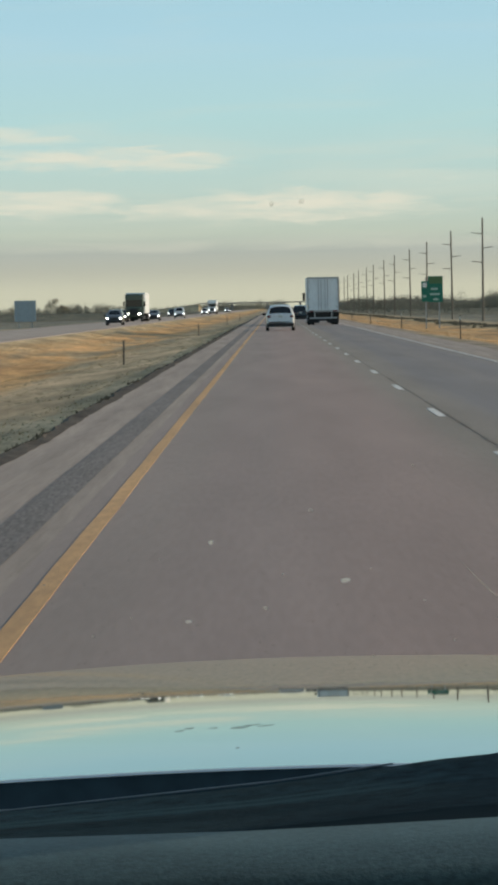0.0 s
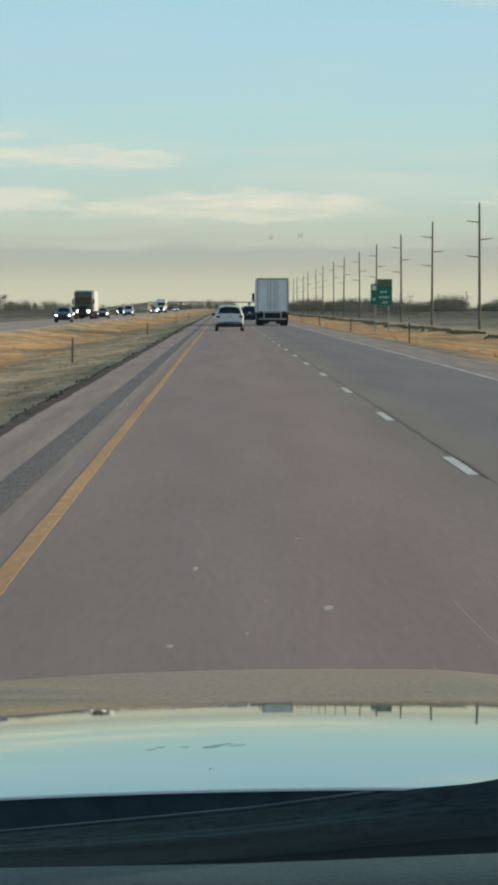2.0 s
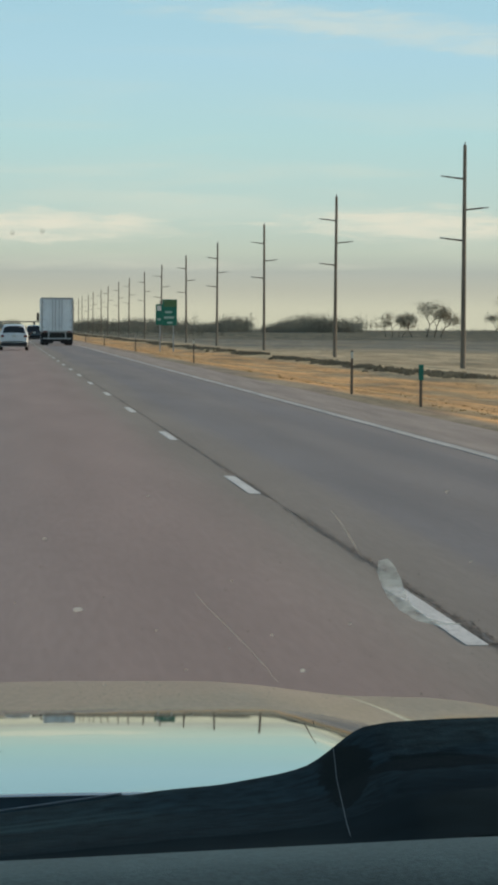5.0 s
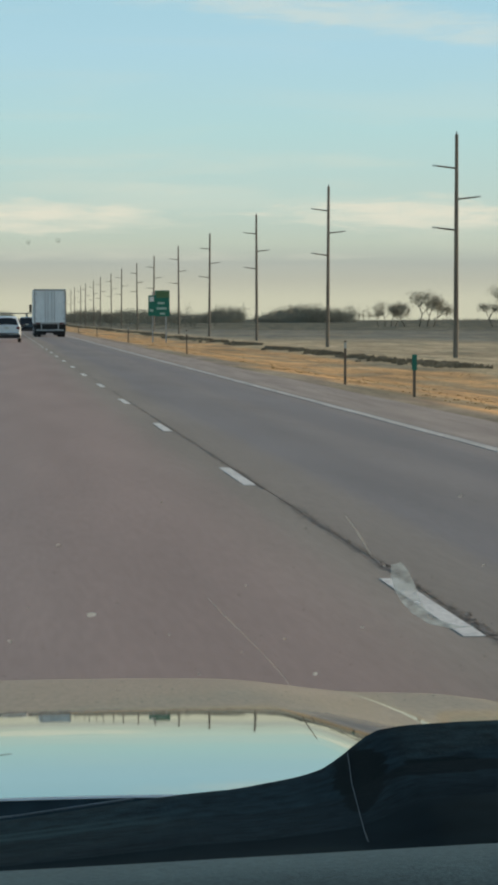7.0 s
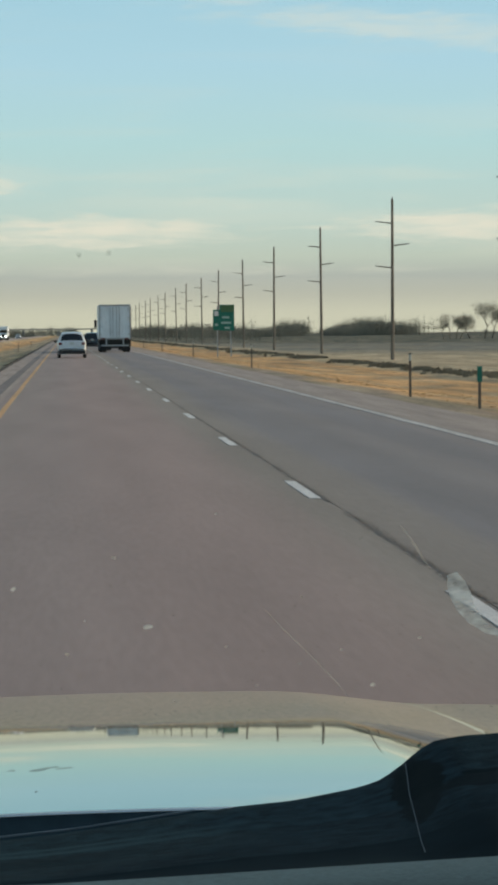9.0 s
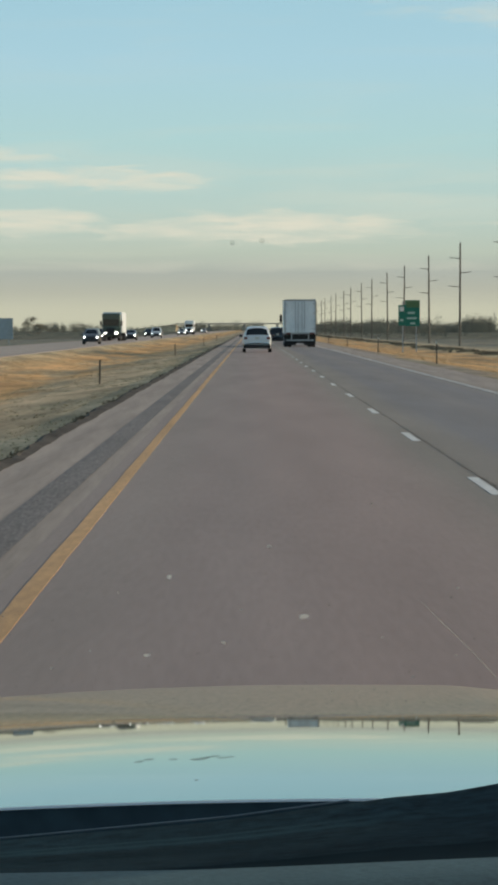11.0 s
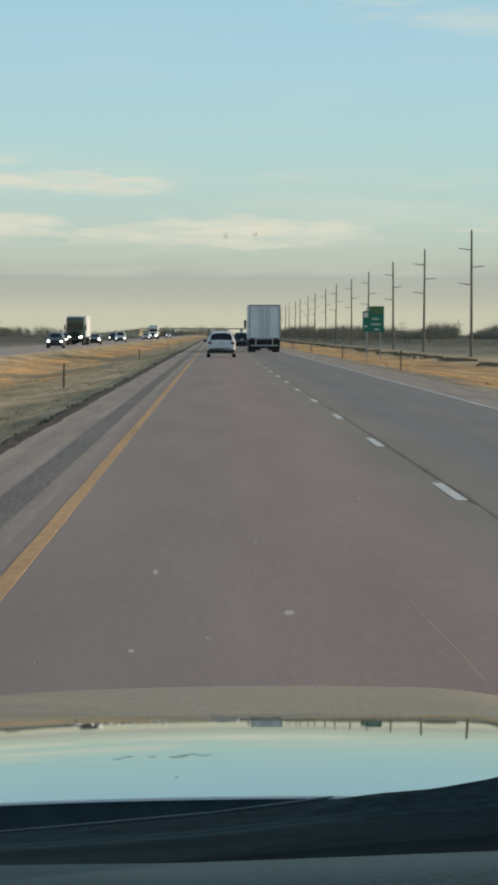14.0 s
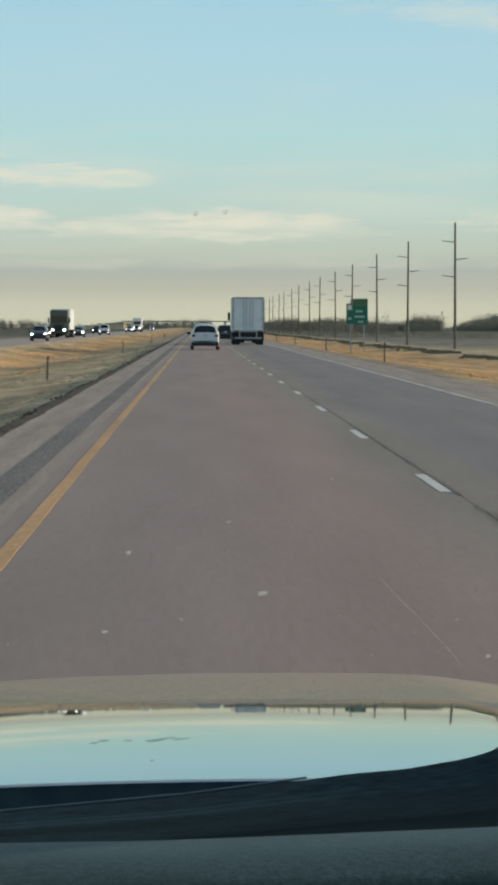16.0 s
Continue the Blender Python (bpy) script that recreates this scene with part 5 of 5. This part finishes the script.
part("lint_thread", hair, M["thread"], host, "thin pale thread lying on the dashboard")
part("wiper_blade", wb, M["wire"], host, "thin grey wiper blade edge")


# hood stains
def hood_spot(x, y, r, ln, seed):
    rr = random.Random(seed)
    n = 9
    vs = [(x, y, hood_z(x, y) + .0004)]
    for i in range(n):
        a = 6.2832 * i / n
        k = rr.uniform(.6, 1.2)
        px, py = x + r * ln * k * math.cos(a), y + r * 2.4 * k * math.sin(a) + .5 * r * ln * math.cos(a)
        vs.append((px, py, hood_z(px, py) + .0003))
    raw("hood_stain", vs, [(0, 1 + i, 1 + (i + 1) % n) for i in range(n)], M["hood_stain"], host, "grey dried stain")


for i, (x, y, r, ln) in enumerate(((-.006, 2.605, .0035, 2.6), (-.028, 2.60, .0045, 2.8), (-.018, 2.615, .0035, 2.0), (-.078, 2.605, .003, 2.2), (-.087, 2.59, .003, 2.0), (-.055, 2.60, .0025, 1.6), (-.03, 2.44, .002, 1.0))):
    hood_spot(x, y, r, ln, i)

# ---- utility poles ----
POLE_X, POLE_H = 31.0, 15.2


def utility_pole(m):
    t = thing("utility_pole", m, "tall weathered wooden utility pole with three alternating arms", "utility pole", "utility poles along the field")
    bm = bmesh.new()
    tube(bm, (0, 0, -.6), (0, 0, POLE_H), .185, .12, 12)
    part("shaft", bm, M["pole"], t)
    for z, sx in ((12.9, -1), (10.8, 1), (8.7, -1)):
        a = bmesh.new()
        tube(a, (0, 0, z), (sx * 1.35, 0, z + .16), .065, .05, 8)
        arm = part("arm", a, M["pole"], t)
        ib = bmesh.new()
        for k in range(4):
            tube(ib, (sx * (1.33 + k * .09), 0, z + .16 + k * .01), (sx * (1.39 + k * .09), 0, z + .167 + k * .01), .06, .045, 8)
        part("insulator", ib, M["insulator"], arm)
    ib = bmesh.new()
    tube(ib, (0, 0, POLE_H), (0, 0, POLE_H + .22), .06, .04, 8)
    part("cap", ib, M["insulator"], t)
    return t


pz = ground_z(POLE_X, 187)
first = utility_pole(pose(POLE_X, 187, pz))
for k in [-1, *range(1, 26)]:
    y = 187 + 74 * k
    x = POLE_X + .25 * math.sin(k * 3.3)
    copy_thing(first, pose(x, y, ground_z(x, y), .6 * math.sin(k * 1.7), .5 * math.sin(k * 2.9), 6 * math.sin(k)))

# ---- road signs ----
sg = thing("road_sign", pose(16.6, 290, ground_z(16.6, 290)), "green guide sign on two posts with pale worn lettering", "road sign")
base = 2.75
part("panel", boxed(-.42, 1.12, -.03, 0, base, base + 2.72, .015), M["sign"], sg, "large green panel")
part("exit_tab", boxed(-.30, 1.08, -.05, -.031, base + 1.95, base + 2.66, .01), M["sign_tab"], sg, "olive green top tab")
part("side_panel", boxed(-1.12, -.40, -.05, -.02, base + .05, base + 2.2, .015), M["sign"], sg, "smaller green panel")
part("route_shield", boxed(-.98, -.55, -.065, -.045, base + 1.55, base + 2.05, .01), M["sign_white"], sg, "white route panel")
for z, x0, x1 in ((1.28, -.15, .6), (.72, -.25, .8), (.18, .1, .65)):
    part("text_bar", boxed(x0, x1, -.042, -.028, base + z, base + z + .22), M["sign_text"], sg, "pale lettering bar")
part("text_bar", boxed(-.95, -.6, -.062, -.045, base + .5, base + .75), M["sign_text"], sg)
for x in (-.65, .75):
    part("post", boxed(x - .06, x + .06, 0.0, .10, -.5, base + 2.6), M["steel"], sg)

ls = thing("road_sign", pose(-36.8, 410, ground_z(-36.8, 410)), "bare grey back of a sign on two posts beyond the median", "road sign")
part("panel", boxed(-1.6, 1.6, -.03, 0, .9, 4.0, .015), M["sign_back"], ls)
for x in (-1.0, 1.0):
    part("post", boxed(x - .07, x + .07, -.14, -.03, -.5, 4.05), M["steel"], ls)


def delineator(m):
    t = thing("delineator_post", m, "slim brown roadside delineator post with a pale reflector", "post", "delineator posts")
    bm = bmesh.new()
    box(bm, -.032, .032, -.012, .012, -.3, 1.12, .004)
    box(bm, -.012, .012, .010, .035, -.3, 1.0)
    part("stake", bm, M["post"], t)
    part("reflector", boxed(-.03, .03, -.018, -.012, .92, 1.08, .004), M["reflector"], t)
    return t


d0 = delineator(pose(8.75, 70, ground_z(8.75, 70)))
for y in (9.5, 130, 190, 251, 311, 372, 433, 494):
    copy_thing(d0, pose(8.75, y, ground_z(8.75, y), 0, .8 * math.sin(y), 5 * math.sin(y)))
for y in (99, 198, 319, 440):
    copy_thing(d0, pose(-5.4, y, ground_z(-5.4, y) - .25, 0, math.sin(y), 180 + 4 * math.sin(y)))
mk = thing("mile_marker", pose(8.95, 59.5, ground_z(8.95, 59.5)), "small green marker panel on a steel post", "post")
part("stake", boxed(-.03, .03, -.01, .02, -.3, .85), M["post"], mk)
part("panel", boxed(-.055, .055, -.02, -.01, .58, .92, .005), M["sign"], mk)


# ---- trees ----
def bare_tree(m, h, seed, label, spread=0.5):
    rr = random.Random(seed)
    t = thing("tree", m, label, "tree", "field trees")
    bm = bmesh.new()
    stems = [(u * h + rr.uniform(-.06, .06) * h, rr.uniform(-.1, .1) * h) for u in (-.5, 0, .35, .6)]
    twigs = []

    def limb(p, d, ln, rad, depth):
        """A limb that bends a little and forks until it ends in twigs."""
        q = p + d * ln
        tube(bm, p, q, rad, rad * .72, 6 if depth < 2 else 4)
        if depth >= 4:
            twigs.append((p, q))
            return
        for k in range(3 if depth < 2 else 2):
            side = Vector((rr.uniform(-1, 1), rr.uniform(-1, 1), rr.uniform(-.25, .45)))
            nd = (d + side * (.70 + .45 * spread)).normalized()
            nd.z = max(nd.z, .05)
            limb(q, nd, ln * rr.uniform(.62, .86), rad * .62, depth + 1)

    for sx, sy in stems:
        d = Vector((sx * .6 / h + rr.uniform(-.25, .25), sy * 2.2 / h, 1)).normalized()
        tube(bm, (sx * .6, sy, -.4), (sx * .6, sy, .05 * h), h * .016, h * .014, 8)
        limb(Vector((sx * .6, sy, .03 * h)), d, h * rr.uniform(.24, .34) * (1 if abs(sx) < .3 * h else .72), h * .013, 0)
    part("trunk", bm, M["bark"], t)
    vv, ff = [], []
    for p, q in twigs:
        for _ in range(60):
            c = p.lerp(q, rr.uniform(.1, 1.3)) + Vector((rr.gauss(0, h * .075), rr.gauss(0, h * .075), rr.gauss(0, h * .05)))
            d = Vector((rr.uniform(-1, 1), rr.uniform(-1, 1), rr.uniform(-.2, 1))).normalized() * h * rr.uniform(.02, .055)
            w = Vector((rr.uniform(-1, 1), rr.uniform(-1, 1), 0)) * h * .008
            b = len(vv)
            vv += [c - w, c + w, c + d]
            ff.append((b, b + 1, b + 2))
    raw("crown", vv, ff, M["twig"], t, "thin bare twigs")
    return t


for i, (x, y, h, sp) in enumerate(((152, 1000, 15.5, .75), (141, 1008, 9.5, .7), (181, 985, 14.0, .7), (-120, 1300, 8, .45), (-118, 1500, 10, .4), (-160, 1400, 11, .35), (-172, 1420, 12, .35))):
    bare_tree(pose(x, y, ground_z(x, y)), h, i + 1, "bare spreading tree standing in a stubble field" if h > 7 else "small bare tree standing in a field", sp)


def woods(name, x0, x1, y0, y1, count, hlo, hhi, seed, label, mat, gap=-.2, freq=.02):
    """A far belt of trees: ragged clumps of small faces, joined."""
    r = random.Random(seed)
    vv, ff = [], []
    for _ in range(count):
        x, y = r.uniform(x0, x1), r.uniform(y0, y1)
        g = noise.noise((x * freq, seed * 3.1, 0)) + .5 * noise.noise((x * freq * 4, seed, 2))
        if g < gap:
            continue
        z = ground_z(x, y) - 0.5
        h = (hlo + (hhi - hlo) * r.random() ** 1.6) * (.45 + .75 * max(0, min(1, .5 + 1.1 * noise.noise((x * freq * 2.2, seed * 1.7, 5)))))
        w = h * r.uniform(.35, .6)
        for _k in range(110):
            u, a = min(.9, abs(r.gauss(0, .42))), r.uniform(0, 6.2832)
            k = min(.9, abs(r.gauss(.42, .22)))
            c = Vector((x + w * u * math.cos(a), y + w * u * math.sin(a), z + h * (.04 + .9 * k * max(.3, 1 - .45 * u * u))))
            b = len(vv)
            lean = Vector((c.x - x, c.y - y, h * .35)).normalized()
            side = Vector((-lean.y, lean.x, 0)) + Vector((r.uniform(-.4, .4), r.uniform(-.4, .4), 0))
            vv += [c - side * h * .022, c + side * h * .022, c + lean * h * r.uniform(.05, .11)]
            ff.append((b, b + 1, b + 2))
        b = len(vv)
        vv += [(x - .12, y, z), (x + .12, y, z), (x, y, z + h * .8)]
        ff.append((b, b + 1, b + 2))
    return tagged(raw(name, vv, ff, mat), label, "woods", kind="stuff")


woods("far_woods", 45, 275, 2050, 2300, 2800, 9, 16, 5, "dark bare shelterbelt beyond the fields", M["wood_far"], -.62, .018)
woods("far_woods", -1200, -20, 2700, 2900, 3200, 6, 12, 6, "low dark treeline along the horizon", M["wood_far"], -.5, .006)
woods("far_woods", 20, 1500, 3300, 3700, 2400, 5, 9, 7, "low dark treeline along the horizon", M["wood_far"], -.3, .006)
woods("far_woods", 34, 75, 900, 1500, 150, 5, 9, 8, "brushy trees along the highway fence", M["wood_far"], -.3, .03)

woods("far_woods", -75, 60, 2720, 2860, 420, 6, 11, 11, "low dark trees beyond the overpass", M["wood_far"], -.9, .03)

# ---- overpass far ahead ----
ov = thing("overpass", pose(-8, 2600, 0), "low dark concrete overpass bridge far ahead", "bridge")
part("deck", boxed(-62, 62, -5, 5, 5.6, 6.6, .1), M["concrete"], ov)
for x in (-31, 2, 33):
    part("pier", boxed(x - 1, x + 1, -4, 4, -1, 5.65, .1), M["concrete"], ov)
for sx in (-1, 1):
    vv = [(sx * 55, -6, -2), (sx * 62, -6, 5.9), (sx * 130, -6, -2), (sx * 55, 6, -2), (sx * 62, 6, 5.9), (sx * 130, 6, -2), (sx * 62, -22, -2), (sx * 62, 22, -2)]
    raw("embankment", vv, [(0, 1, 6), (1, 2, 6), (3, 7, 4), (4, 7, 5), (1, 4, 5, 2), (0, 3, 4, 1)], M["ground"], ov)
